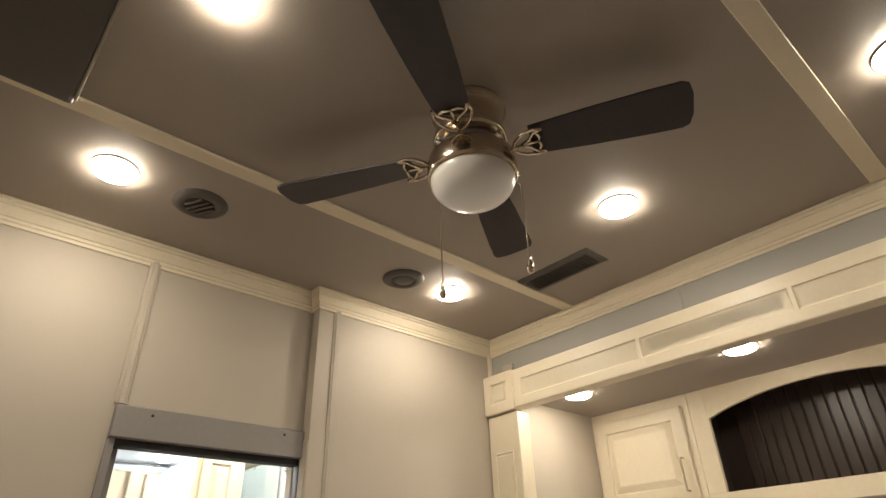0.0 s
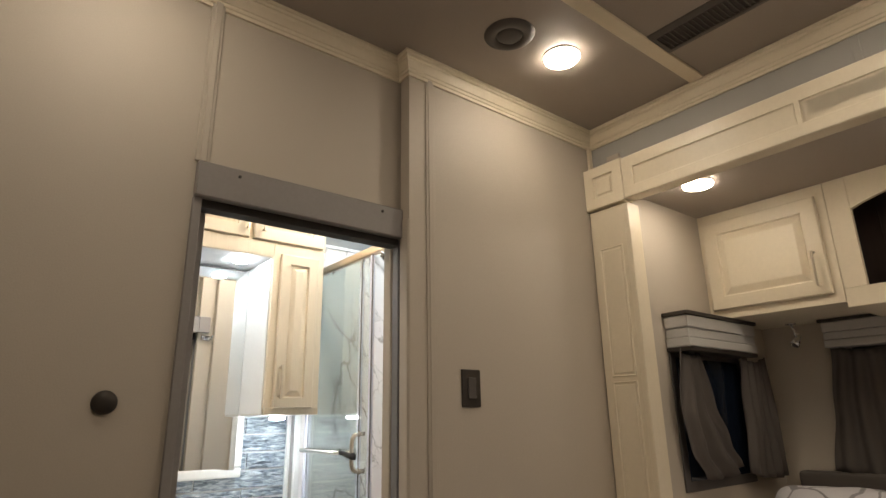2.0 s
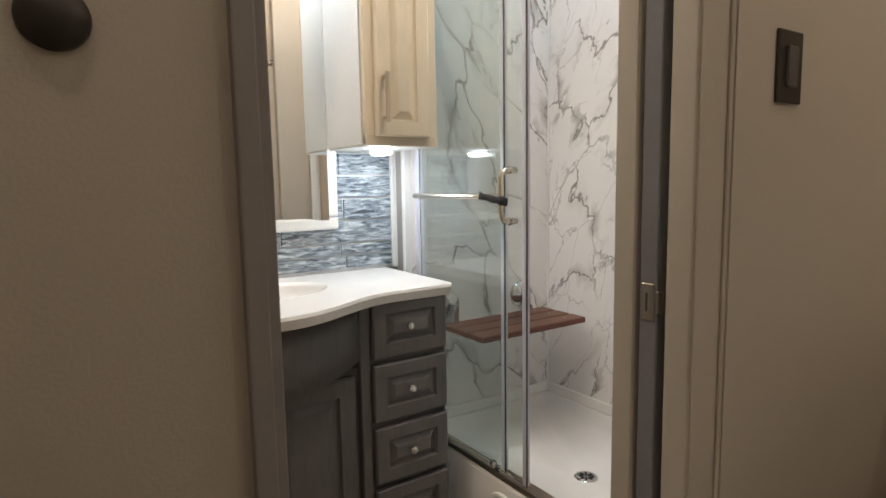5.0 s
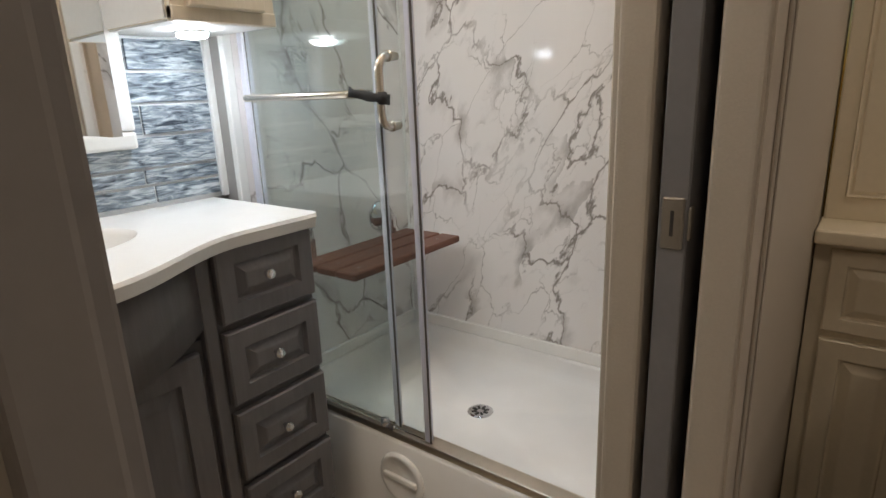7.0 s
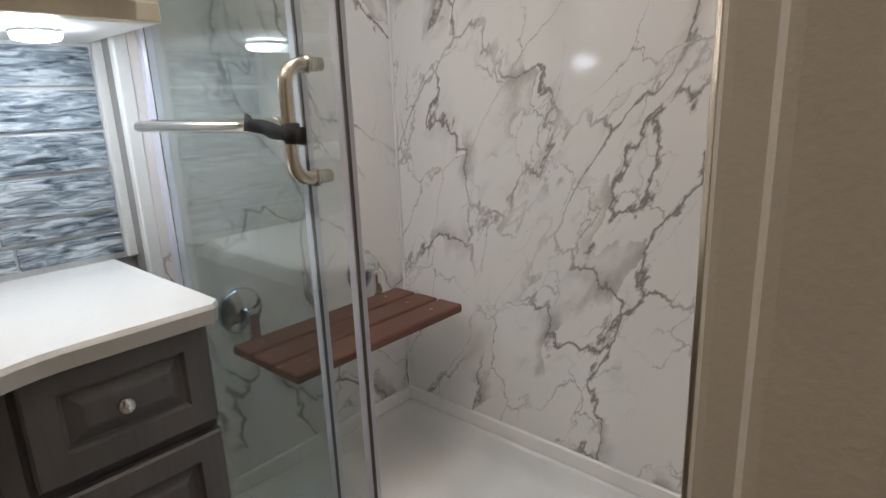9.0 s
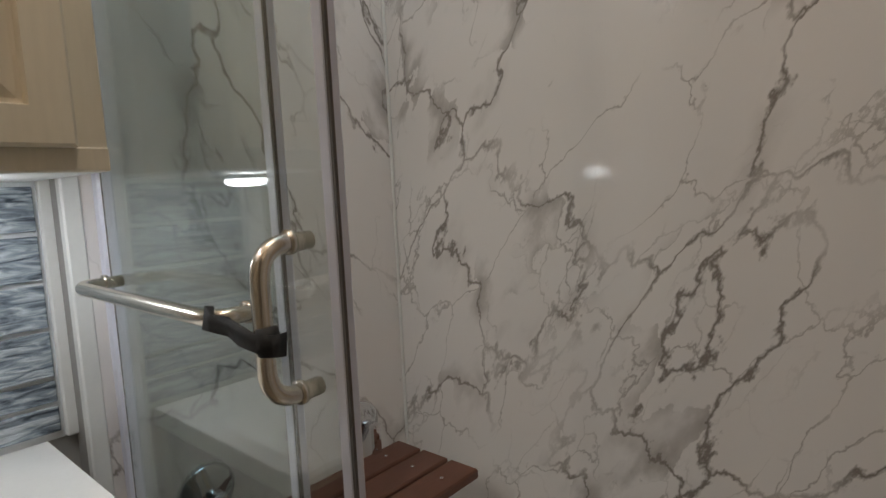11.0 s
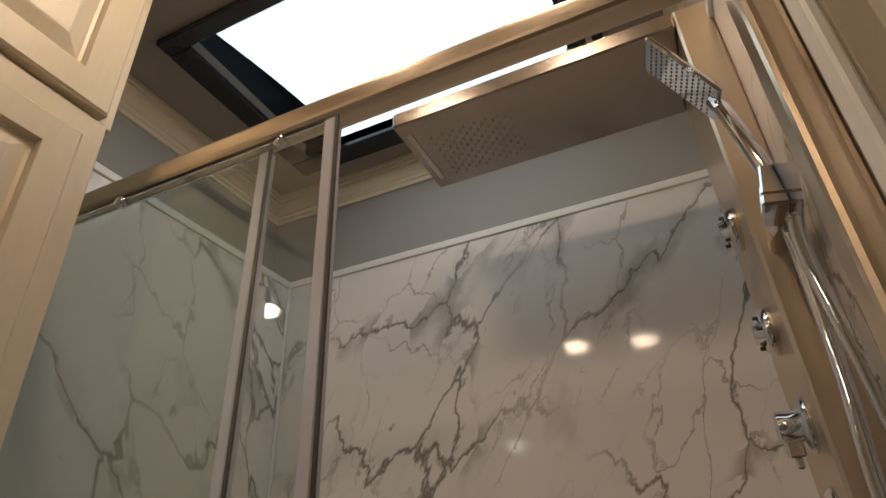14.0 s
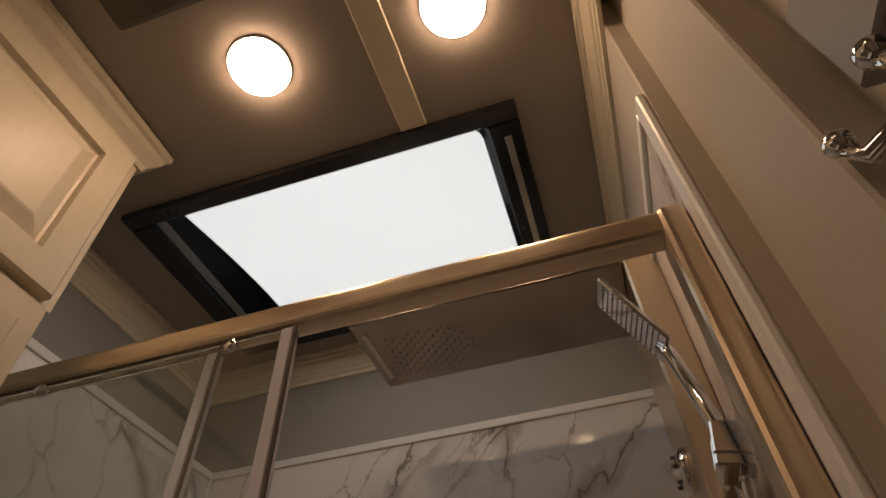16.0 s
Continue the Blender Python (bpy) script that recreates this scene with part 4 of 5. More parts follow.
bm.faces.new(prev)
bmesh.ops.recalc_face_normals(bm, faces=bm.faces)
cnt = thing("countertop", (0.38, 1.15, ZC), "white solid-surface counter with a bowed edge and moulded sink", "countertop")
part("slab", bm, STONE, cnt)
part("drain", lathe([(0, 0.004), (0.020, 0.004), (0.022, 0.0), (0, 0)], 20, (SXC, SYC, ZC - 0.107)), CHROME, cnt, "chrome sink drain")
fc = thing("faucet", (SXC, 1.335, ZC), "square chrome basin faucet", "faucet")
part("body", boxes((SXC - 0.022, SXC + 0.022, 1.305, 1.352, ZC, ZC + 0.10), bevel=0.004), CHROME, fc)
part("spout", boxes((SXC - 0.018, SXC + 0.018, 1.20, 1.31, ZC + 0.075, ZC + 0.095), bevel=0.004), CHROME, fc)
part("lever", boxes((SXC - 0.012, SXC + 0.045, 1.31, 1.345, ZC + 0.106, ZC + 0.122), bevel=0.004), VENTDARK, fc)

# backsplash
sp = thing("backsplash", (0.4, YN, ZC), "blue-grey streaked glass tile backsplash with pale grout", "backsplash", kind="structure")
part("grout", boxes((-0.12, 0.916, YN - 0.004, YN, ZC, 1.395)), GROUT, sp, "pale grout bed")
courses = [(0.956, 1.004, 0.42), (1.008, 1.048, 0.70), (1.052, 1.132, 0.18), (1.136, 1.212, 0.715), (1.216, 1.294, 0.30), (1.298, 1.376, 0.70)]
for z0, z1, brk in courses:
    cuts = sorted({-0.12, brk, 0.912} | {brk - 0.30, brk - 0.60} | {brk + 0.30})
    cuts = [q for q in cuts if -0.12 <= q <= 0.912]
    for q0, q1 in zip(cuts, cuts[1:]):
        if q1 - q0 > 0.02:
            part("tile", boxes((q0 + 0.0025, q1 - 0.0025, YN - 0.011, YN - 0.003, z0 + 0.002, z1 - 0.002), bevel=0.0015), TILE, sp)
part("edge_trim", boxes((0.916, 0.948, YN - 0.014, YN, ZC, 1.398), bevel=0.003), WHITE, sp, "white edge trim")
# mirror
mr_ = thing("mirror", (0.28, YN - 0.02, 1.6), "rectangular wall mirror in a white moulded frame", "mirror")
part("mirror_glass", moved(boxes((-0.372, 0.372, -0.002, 0.002, 1.14, 2.09)), pose(0.274, YN - 0.030, 0, 0, 0, -2.2)), MIRROR, mr_)
FR = [(0, 0), (0, 0.010), (0.006, 0.018), (0.018, 0.022), (0.034, 0.022), (0.040, 0.014), (0.046, 0.010)]
for (x0, x1, z0, z1) in ((-0.13, 0.682, 1.106, 1.150), (-0.13, -0.088, 1.1505, 2.10), (0.636, 0.682, 1.1505, 2.10)):
    part("frame", boxes((x0, x1, YN - 0.045, YN - 0.010, z0, z1), bevel=0.009, seg=2), WHITE, mr_)

# wall cabinets


def flat_handle(length):
    """A square bar handle along z on two short feet."""
    h = length / 2
    return boxes((-0.006, 0.006, -0.032, -0.024, -h, h), (-0.005, 0.005, -0.025, 0.0, -h + 0.008, -h + 0.018), (-0.005, 0.005, -0.025, 0.0, h - 0.018, h - 0.008), bevel=0.0015)


YT = 1.050           # face of the tall cabinet
tall = thing("tall_cabinet", (0.78, 1.2, 1.40), "tall cream wall cabinet with a raised-panel door", "cabinet", "bathroom wall cabinets")
part("body", boxes((0.655, 0.916, YT, YN - 0.002, 1.386, 2.175), bevel=0.002), BATHCREAM, tall)
part("side", boxes((0.650, 0.655, YT + 0.02, YN - 0.002, 1.388, 2.105)), WHITE, tall, "white side panel")
part("underside", boxes((0.657, 0.914, YT + 0.022, YN - 0.002, 1.382, 1.386)), WHITE, tall, "white underside")
td = part("door", moved(relief(0.190, 0.715, steps_for(0.190, 0.715, 0.046, 0.020)), Matrix.Translation((0.783, YT, 1.768))), BATHCREAM, tall)
part("handle", moved(flat_handle(0.150), Matrix.Translation((0.710, YT - 0.019, 1.525))), NICKEL, td, "dark nickel square bar handle")
part("bottom_rail", boxes((0.655, 0.916, YT - 0.004, YT + 0.018, 1.382, 1.412), bevel=0.002), BATHCREAM, tall)
YU = 1.060           # face of the upper cabinets
up = thing("upper_cabinet", (0.28, 1.2, 2.15), "cream upper cabinet row with raised-panel doors and crown", "cabinet", "bathroom wall cabinets")
part("body", boxes((-0.33, 0.928, YU, YN - 0.002, 2.177, 2.56), bevel=0.002), BATHCREAM, up)
part("soffit", boxes((-0.33, 0.6545, YU + 0.004, YN - 0.002, 2.108, 2.177)), GROUT, up, "pale grey soffit over the mirror")
part("rail", boxes((-0.33, 0.6545, YT, YT + 0.02, 2.106, 2.1765), bevel=0.002), BATHCREAM, up)
for x, w, hx in ((0.727, 0.360, 0.589), (0.347, 0.360, 0.512), (-0.040, 0.360, 0.120)):
    ud = part("door", moved(relief(w, 0.345, steps_for(w, 0.345, 0.054, 0.020)), Matrix.Translation((x, YU, 2.357))), BATHCREAM, up)
    part("handle", moved(flat_handle(0.12), Matrix.Translation((hx, YU - 0.019, 2.275))), NICKEL, ud, "dark nickel square bar handle")
part("crown", sweep([(-0.33, YU, 2.535), (0.928, YU, 2.535), (0.928, YN, 2.535)], [(0, 0), (0.006, 0), (0.009, 0.012), (0.023, 0.030), (0.027, 0.046), (0.034, 0.050), (0.034, 0.066), (0, 0.066)]), BATHCREAM, up)

# ---- shower ----
XM, YE, YW = 1.662, 1.303, 0.178   # marble faces: back, end, valve wall
ZM = 2.283
ms = thing("shower_wall_back", (XM, 0.77, 0.34), "white marble-look panel with grey veins", "shower wall", "shower walls", "structure")
part("panel", boxes((XM, XM + 0.006, YW, YE, 0.34, ZM)), MARBLE_E, ms)
part("top_trim", boxes((XM - 0.005, XM + 0.006, YW, YE, ZM, ZM + 0.020), bevel=0.002), WHITE, ms, "white top trim")
me_ = thing("shower_wall_end", (1.3, YE, 0.34), "white marble-look end panel with grey veins", "shower wall", "shower walls", "structure")
part("panel", boxes((0.955, XM, YE, YN - 0.001, 0.34, ZM)), MARBLE_N, me_)
part("top_trim", boxes((0.955, XM, YE - 0.005, YN - 0.0005, ZM, ZM + 0.020), bevel=0.002), WHITE, me_, "white top trim")
part("edge_trim", boxes((0.928, 0.957, YE - 0.003, YE + 0.020, 0.33, ZM + 0.02), bevel=0.003), WHITE, me_, "white edge trim")
part("return", boxes((0.934, 0.955, YE + 0.0205, YN - 0.0005, 0.0, ZM), bevel=0.002), BATHWALL, me_, "grey return behind the edge trim")
part("corner_bead", boxes((XM - 0.008, XM - 0.0005, YE - 0.008, YE - 0.0005, 0.34, ZM), bevel=0.002), WHITE, me_, "white corner bead")
mw = thing("shower_wall_valve", (1.3, YW, 0.34), "white marble-look panel behind the shower column", "shower wall", "shower walls", "structure")
part("panel", boxes((0.955, XM, YW, YW + 0.005, 0.34, ZM)), MARBLE_N, mw)
part("top_trim", boxes((0.955, XM, YW, YW + 0.012, ZM, ZM + 0.020), bevel=0.002), WHITE, mw, "white top trim")
part("edge_trim", boxes((0.925, 0.958, YW, YW + 0.011, 0.0, ZM + 0.02), bevel=0.003), WHITE, mw, "white edge trim")

pan = thing("shower_pan", (1.3, 0.77, 0), "white acrylic shower pan with a tall threshold", "shower pan")
bm = bmesh.new()


def ring(x0, x1, y0, y1, z, r, n=5):
    pts = []
    for cx, cy, a0 in ((x1 - r, y1 - r, 0), (x0 + r, y1 - r, 90), (x0 + r, y0 + r, 180), (x1 - r, y0 + r, 270)):
        for k in range(n + 1):
            a = radians(a0 + 90 * k / n)
            pts.append(bm.verts.new((cx + r * math.cos(a), cy + r * math.sin(a), z)))
    return pts


rings = [ring(0.962, XM, YW + 0.006, YE, 0.0, 0.004), ring(0.962, XM, YW + 0.006, YE, 0.300, 0.004), ring(0.968, XM - 0.001, YW + 0.007, YE - 0.001, 0.310, 0.006),
         ring(1.035, XM - 0.010, YW + 0.02, YE - 0.010, 0.312, 0.03)]
for a_, b_ in zip(rings, rings[1:]):
    for k in range(len(a_)):
        bm.faces.new((a_[k], a_[(k + 1) % len(a_)], b_[(k + 1) % len(b_)], b_[k])).smooth = True
prev = rings[-1]
for x0, x1, y0, y1, z, r in ((1.045, XM - 0.016, YW + 0.03, YE - 0.016, 0.300, 0.035), (1.052, XM - 0.022, YW + 0.037, YE - 0.022, 0.268, 0.04), (1.075, XM - 0.045, YW + 0.06, YE - 0.045, 0.245, 0.05)):
    cur = ring(x0, x1, y0, y1, z, r)
    for k in range(len(cur)):
        bm.faces.new((prev[k], prev[(k + 1) % len(cur)], cur[(k + 1) % len(cur)], cur[k])).smooth = True
    prev = cur
c0 = bm.verts.new((1.314, 0.748, 0.234))
for k in range(len(prev)):
    bm.faces.new((prev[k], prev[(k + 1) % len(prev)], c0)).smooth = True
bmesh.ops.recalc_face_normals(bm, faces=bm.faces)
part("tray", bm, ACRYLIC, pan)
part("flange", boxes((XM - 0.012, XM, YW + 0.01, YE, 0.312, 0.356), (1.0, XM - 0.012, YE - 0.012, YE, 0.312, 0.356), bevel=0.003), ACRYLIC, pan, "raised back lip")
dr = part("drain", lathe([(0, 0.004), (0.014, 0.004), (0.030, 0.005), (0.040, 0.003), (0.042, 0.0), (0, 0)], 32, (1.314, 0.748, 0.2335)), CHROME, pan, "round chrome drain strainer")
for k in range(8):
    a = 2 * math.pi * k / 8
    part("slot", moved(boxes((0.012, 0.028, -0.0035, 0.0035, 0.0035, 0.0062)), Matrix.Translation((1.314, 0.748, 0.2335)) @ pose(0, 0, 0, 0, 0, 45 * k)), GAPSHADE, dr)
ac = thing("access_cover", (0.962, 0.772, 0.200), "round white access cover on the shower threshold", "cover")
part("disc", moved(lathe([(0, 0.006), (0.055, 0.006), (0.060, 0.011), (0.072, 0.011), (0.077, 0.004), (0.077, 0), (0, 0)], 40), Matrix.Translation((0.962, 0.772, 0.200)) @ pose(0, 0, 0, 0, -90, 0)), ACRYLIC, ac)
part("grip", moved(boxes((-0.058, 0.058, -0.016, -0.004, -0.009, 0.009), bevel=0.005, seg=2), Matrix.Translation((0.962, 0.772, 0.200)) @ EAST), ACRYLIC, ac)

# glass enclosure
enc = thing("shower_door", (XG, 0.77, 0.31), "frameless sliding glass shower door with brushed metal rails", "shower door")
part("top_rail", boxes((XG - 0.019, XG + 0.020, YW + 0.012, YE, 2.090, 2.130), bevel=0.015, seg=5), BRUSHED, enc)
part("bottom_rail", boxes((XG - 0.024, XG + 0.024, YW + 0.012, YE, 0.312, 0.334), bevel=0.006, seg=2), NICKEL, enc)
part("wall_post", boxes((XG - 0.022, XG + 0.024, YW + 0.006, YW + 0.040, 0.334, 2.131), bevel=0.012, seg=4), BRUSHED, enc)
part("wall_post", boxes((XG - 0.016, XG + 0.018, YE - 0.028, YE, 0.334, 2.089), bevel=0.004), SEAL, enc, "pale wall channel")
fx = part("fixed_pane", boxes((XG + 0.008, XG + 0.015, 0.806, YE - 0.010, 0.335, 2.088)), GLASS, enc, "clear glass pane with a green cast")
part("edge_seal", boxes((XG + 0.003, XG + 0.020, 0.796, 0.814, 0.335, 2.088), bevel=0.003), SEAL, fx, "clear plastic edge strip")
fx.visible_shadow = False
part("edge_lip", boxes((XG + 0.003, XG + 0.0065, 0.7925, 0.7965, 0.335, 2.088)), VENTDARK, fx, "dark rubber lip")
sl = part("sliding_pane", boxes((XG - 0.013, XG - 0.006, 0.686, 1.27, 0.338, 2.085)), GLASS, enc, "clear glass pane with a green cast")
part("edge_seal", boxes((XG - 0.018, XG - 0.001, 0.675, 0.694, 0.338, 2.085), bevel=0.003), SEAL, sl, "clear plastic edge strip")
sl.visible_shadow = False
part("edge_lip", boxes((XG - 0.018, XG - 0.0145, 0.6715, 0.6755, 0.338, 2.085)), VENTDARK, sl, "dark rubber lip")
part("roller", moved(lathe([(0, 0.008), (0.008, 0.008), (0.010, 0.0), (0, 0)], 20), Matrix.Translation((XG - 0.013, 1.06, 2.077)) @ pose(0, 0, 0, 0, -90, 0)), CHROME, sl, "chrome roller")
part("roller", moved(lathe([(0, 0.008), (0.008, 0.008), (0.010, 0.0), (0, 0)], 20), Matrix.Translation((XG - 0.013, 0.765, 2.077)) @ pose(0, 0, 0, 0, -90, 0)), CHROME, sl, "chrome roller")
part("foot_guide", join(boxes((XG - 0.026, XG - 0.014, 0.795, 0.835, 0.335, 0.350), bevel=0.003), lathe([(0, 0.02), (0.012, 0.018), (0.014, 0.0), (0, 0)], 16, (XG - 0.02, 0.83, 0.344))), CHROME, enc, "small chrome floor guide")
hx = XG - 0.013
xo = hx - 0.062
pts = [Vector((hx, 0.725, 1.297))] + bend((hx, 0.725, 1.297), (xo, 0.720, 1.297), (xo, 0.720, 1.22), 0.035, 8) + bend((xo, 0.720, 1.22), (xo, 0.720, 1.147), (hx, 0.725, 1.147), 0.035, 8) + [Vector((hx, 0.725, 1.147))]
hd = part("handle", tube(pts, 0.0095, 14), PULLMETAL, sl, "curved brushed metal pull handle")
for z in (1.297, 1.147):
    part("collar", moved(lathe([(0.0, 0), (0.0125, 0), (0.0125, 0.006), (0, 0.006)], 20), Matrix.Translation((hx - 0.022, 0.724, z)) @ pose(0, 0, 0, 0, -90, 0)), PULLMETAL, hd)
tb = [Vector((hx, 1.224, 1.219))] + bend((hx, 1.224, 1.219), (xo - 0.004, 1.217, 1.219), (xo - 0.004, 1.0, 1.219), 0.035, 8) + bend((xo - 0.004, 1.0, 1.219), (xo - 0.004, 0.800, 1.219), (hx, 0.812, 1.219), 0.035, 8) + [Vector((hx, 0.812, 1.219))]
towel = part("towel_bar", tube(tb, 0.0095, 14), PULLMETAL, sl, "brushed metal towel bar")
for y in (1.223, 0.811):
    part("collar", moved(lathe([(0.0, 0), (0.0125, 0), (0.0125, 0.006), (0, 0.006)], 20), Matrix.Translation((hx - 0.022, y, 1.219)) @ pose(0, 0, 0, 0, -90, 0)), PULLMETAL, towel)
# black strap looped from the bar's end round the handle
bm = bmesh.new()
way = [(xo - 0.004, 0.806, 1.223), (xo - 0.015, 0.798, 1.225), (xo - 0.016, 0.784, 1.221), (xo - 0.011, 0.766, 1.218), (xo - 0.014, 0.746, 1.214), (xo - 0.012, 0.718, 1.210), (xo - 0.003, 0.700, 1.207), (xo + 0.012, 0.703, 1.205)]
rows = []
for k, (x, y, z) in enumerate(way):
    h = 0.0100 + 0.002 * math.sin(2.1 * k)
    lean = 0.004 * math.sin(1.3 * k)
    rows.append([bm.verts.new(p) for p in ((x - 0.001, y, z + h), (x - 0.001 - lean, y + 0.002, z - h), (x + 0.002 - lean, y + 0.002, z - h), (x + 0.002, y, z + h))])
for a_, b_ in zip(rows, rows[1:]):
    for k in range(4):
        bm.faces.new((a_[k], a_[(k + 1) % 4], b_[(k + 1) % 4], b_[k])).smooth = k in (0, 2)
bm.faces.new(rows[0]), bm.faces.new(list(reversed(rows[-1])))
bmesh.ops.recalc_face_normals(bm, faces=bm.faces)
strap = part("strap", bm, RUBBER, sl, "floppy black strap tying handle to bar")
part("knot", moved(lathe([(0, 0.014), (0.010, 0.013), (0.0125, 0.0), (0.010, -0.013), (0, -0.014)], 14), Matrix.Translation((xo, 0.714, 1.209))), RUBBER, strap)

# teak seat on the end wall
seat = thing("fold_down_bench", (1.29, 1.17, 0.72), "fold-down teak slatted shower seat on chrome brackets", "shower seat")
for y0, y1 in ((0.999, 1.079), (1.087, 1.165), (1.173, 1.251)):
    part("slat", boxes((1.066, 1.580, y0, y1, 0.697, 0.720), bevel=0.004), TEAK, seat)
for x in (1.122, 1.500):
    part("bearer", boxes((x - 0.012, x + 0.012, 1.03, 1.27, 0.684, 0.697), bevel=0.002), CHROME, seat)
    part("hinge", moved(lathe([(0, 0.026), (0.022, 0.026), (0.030, 0.020), (0.050, 0.014), (0.057, 0.006), (0.057, 0.0), (0, 0)], 32), pose(x, YE, 0.778, 90, 0, 0)), CHROME, seat, "round chrome wall mount")
    part("hinge_arm", boxes((x - 0.013, x + 0.013, 1.235, 1.296, 0.700, 0.792), bevel=0.009, seg=2), CHROME, seat, "chrome hinge knuckle")
    for y in (1.039, 1.126, 1.212):
        part("screw", lathe([(0, 0.0022), (0.004, 0.0018), (0.005, 0.0), (0, 0)], 12, (x, y, 0.720)), CHROME, seat)

# shower column with rain head
col = thing("shower_column", (1.33, YW, 1.5), "brushed steel shower column with overhead rain arm", "shower column")
part("column", boxes((1.226, 1.438, YW + 0.006, 0.236, 0.86, 2.324), bevel=0.004), BRUSHED, col)
arm = part("rain_arm", boxes((1.226, 1.438, 0.2365, 0.736, 2.290, 2.324), bevel=0.003), ARMSHADED, col)
bm = bmesh.new()
for i in range(13):
    for j in range(15):
        if (i + j) % 2 == 0:
            x, y = 1.282 + 0.0100 * i, 0.530 + 0.0110 * j
            box(bm, x - 0.0016, x + 0.0016, y - 0.0016, y + 0.0016, 2.288, 2.290)
tagged(part("nozzles", bm, NOZZLE, arm, "rows of tiny pale rubber nozzles"), kind="stuff")
part("waterfall_slot", boxes((1.258, 1.406, 0.712, 0.722, 2.2875, 2.291), bevel=0.001), NICKEL, arm, "narrow waterfall slot")
for z in (1.972, 1.82):
    jet = part("body_jet", moved(lathe([(0, 0.024), (0.014, 0.024), (0.017, 0.016), (0.026, 0.014), (0.031, 0.008), (0.032, 0.0), (0, 0)], 28), pose(1.322, 0.236, z, -90, 0, 0)), CHROME, col, "round chrome body jet")
    for k in range(6):
        part("stud", moved(lathe([(0, 0.006), (0.0025, 0.006), (0.003, 0.0), (0, 0)], 8), Matrix.Translation((1.322 + 0.020 * math.cos(k * 1.047), 0.251, z + 0.020 * math.sin(k * 1.047))) @ pose(0, 0, 0, -90, 0, 0)), VENTDARK, jet)
# diverter: short drum with a peg
dv = part("valve", moved(lathe([(0, 0.034), (0.016, 0.034), (0.018, 0.032), (0.018, 0.010), (0.028, 0.008), (0.032, 0.004), (0.032, 0.0), (0, 0)], 32), pose(1.305, 0.236, 1.700, -90, 0, 0)), CHROME, col, "short chrome diverter knob")
part("peg", boxes((1.298, 1.312, 0.249, 0.267, 1.666, 1.684), (1.302, 1.308, 0.254, 0.262, 1.654, 1.667), bevel=0.002), CHROME, dv)
# mixer: two drums and a thin hanging lever
mx = part("valve", moved(lathe([(0, 0.031), (0.021, 0.031), (0.021, 0.010), (0.030, 0.008), (0.034, 0.004), (0.034, 0.0), (0, 0)], 32), pose(1.310, 0.236, 1.600, -90, 0, 0)), CHROME, col, "long chrome mixer valve")
part("cap", moved(lathe([(0, 0.060), (0.020, 0.060), (0.0225, 0.057), (0.0225, 0.035), (0.019, 0.034), (0.019, 0.030), (0, 0.030)], 32), pose(1.310, 0.236, 1.600, -90, 0, 0)), CHROME, mx)
part("lever", tube([(1.310, 0.284, 1.583), (1.310, 0.288, 1.566), (1.310, 0.290, 1.546), (1.310, 0.291, 1.518)], [0.006, 0.0038, 0.003, 0.0036], 10), CHROME, mx, "thin hanging lever")
hs = thing("hand_shower", (1.14, 0.23, 1.91), "square chrome hand shower on a ribbed metal hose", "hand shower")
part("holder", moved(join(lathe([(0, -0.020), (0.014, -0.020), (0.0165, -0.017), (0.0165, 0.014), (0.015, 0.018), (0, 0.018)], 24), lathe([(0, 0.019), (0.0135, 0.019), (0.0135, 0.023), (0, 0.023)], 24), tube([(0, 0, 0), (0.11, 0, -0.01)], 0.011, 14)), Matrix.Translation((1.130, 0.212, 1.911)) @ pose(0, 0, 0, 12, 8, 0)), CHROME, hs, "chrome holder arm")
part("holder_clamp", moved(boxes((-0.021, 0.021, -0.019, 0.019, -0.030, -0.016), (-0.021, -0.014, -0.019, 0.019, -0.016, 0.024), (0.014, 0.021, -0.019, 0.019, -0.016, 0.024), bevel=0.002), Matrix.Translation((1.130, 0.211, 1.905)) @ pose(0, 0, 0, 12, 8, 0)), CHROME, hs, "square chrome clamp")
part("grip", tube([(1.134, 0.206, 1.874), (1.130, 0.212, 1.911), (1.128, 0.223, 1.976), (1.131, 0.234, 2.036), (1.135, 0.240, 2.054)], [0.010, 0.011, 0.0095, 0.009, 0.009], 12), CHROME, hs)
# flat head from its neck to its tip, spray face turned out
tip, neck = Vector((1.124, 0.295, 2.156)), Vector((1.137, 0.234, 2.046))
up_ = (tip - neck).normalized()
side = Vector((1.0, 0.10, 0.0))
side = (side - up_ * side.dot(up_)).normalized()
out = side.cross(up_)
mid_p = (tip + neck) / 2
hm = Matrix(((side.x, up_.x, out.x, mid_p.x), (side.y, up_.y, out.y, mid_p.y), (side.z, up_.z, out.z, mid_p.z), (0, 0, 0, 1)))
L = (tip - neck).length / 2
hh = part("head", moved(boxes((-0.030, 0.030, -L, L, -0.004, 0.004), bevel=0.003), hm), CHROME, hs)
bm = bmesh.new()
sgn = -1.0 if out.y > 0 else 1.0
for i in range(8):
    for j in range(12):
        x, y = -0.0235 + 0.0067 * i, -L + 0.014 + (2 * L - 0.028) * j / 11
        for s_ in (-1, 1):
            if s_ * out.y > 0 or s_ * out.z < 0:
                box(bm, x - 0.0012, x + 0.0012, y - 0.0012, y + 0.0012, s_ * 0.0040, s_ * 0.0047)
tagged(part("nozzles", moved(bm, hm), VENTDARK, hh, "grid of dark nozzles"), kind="stuff")


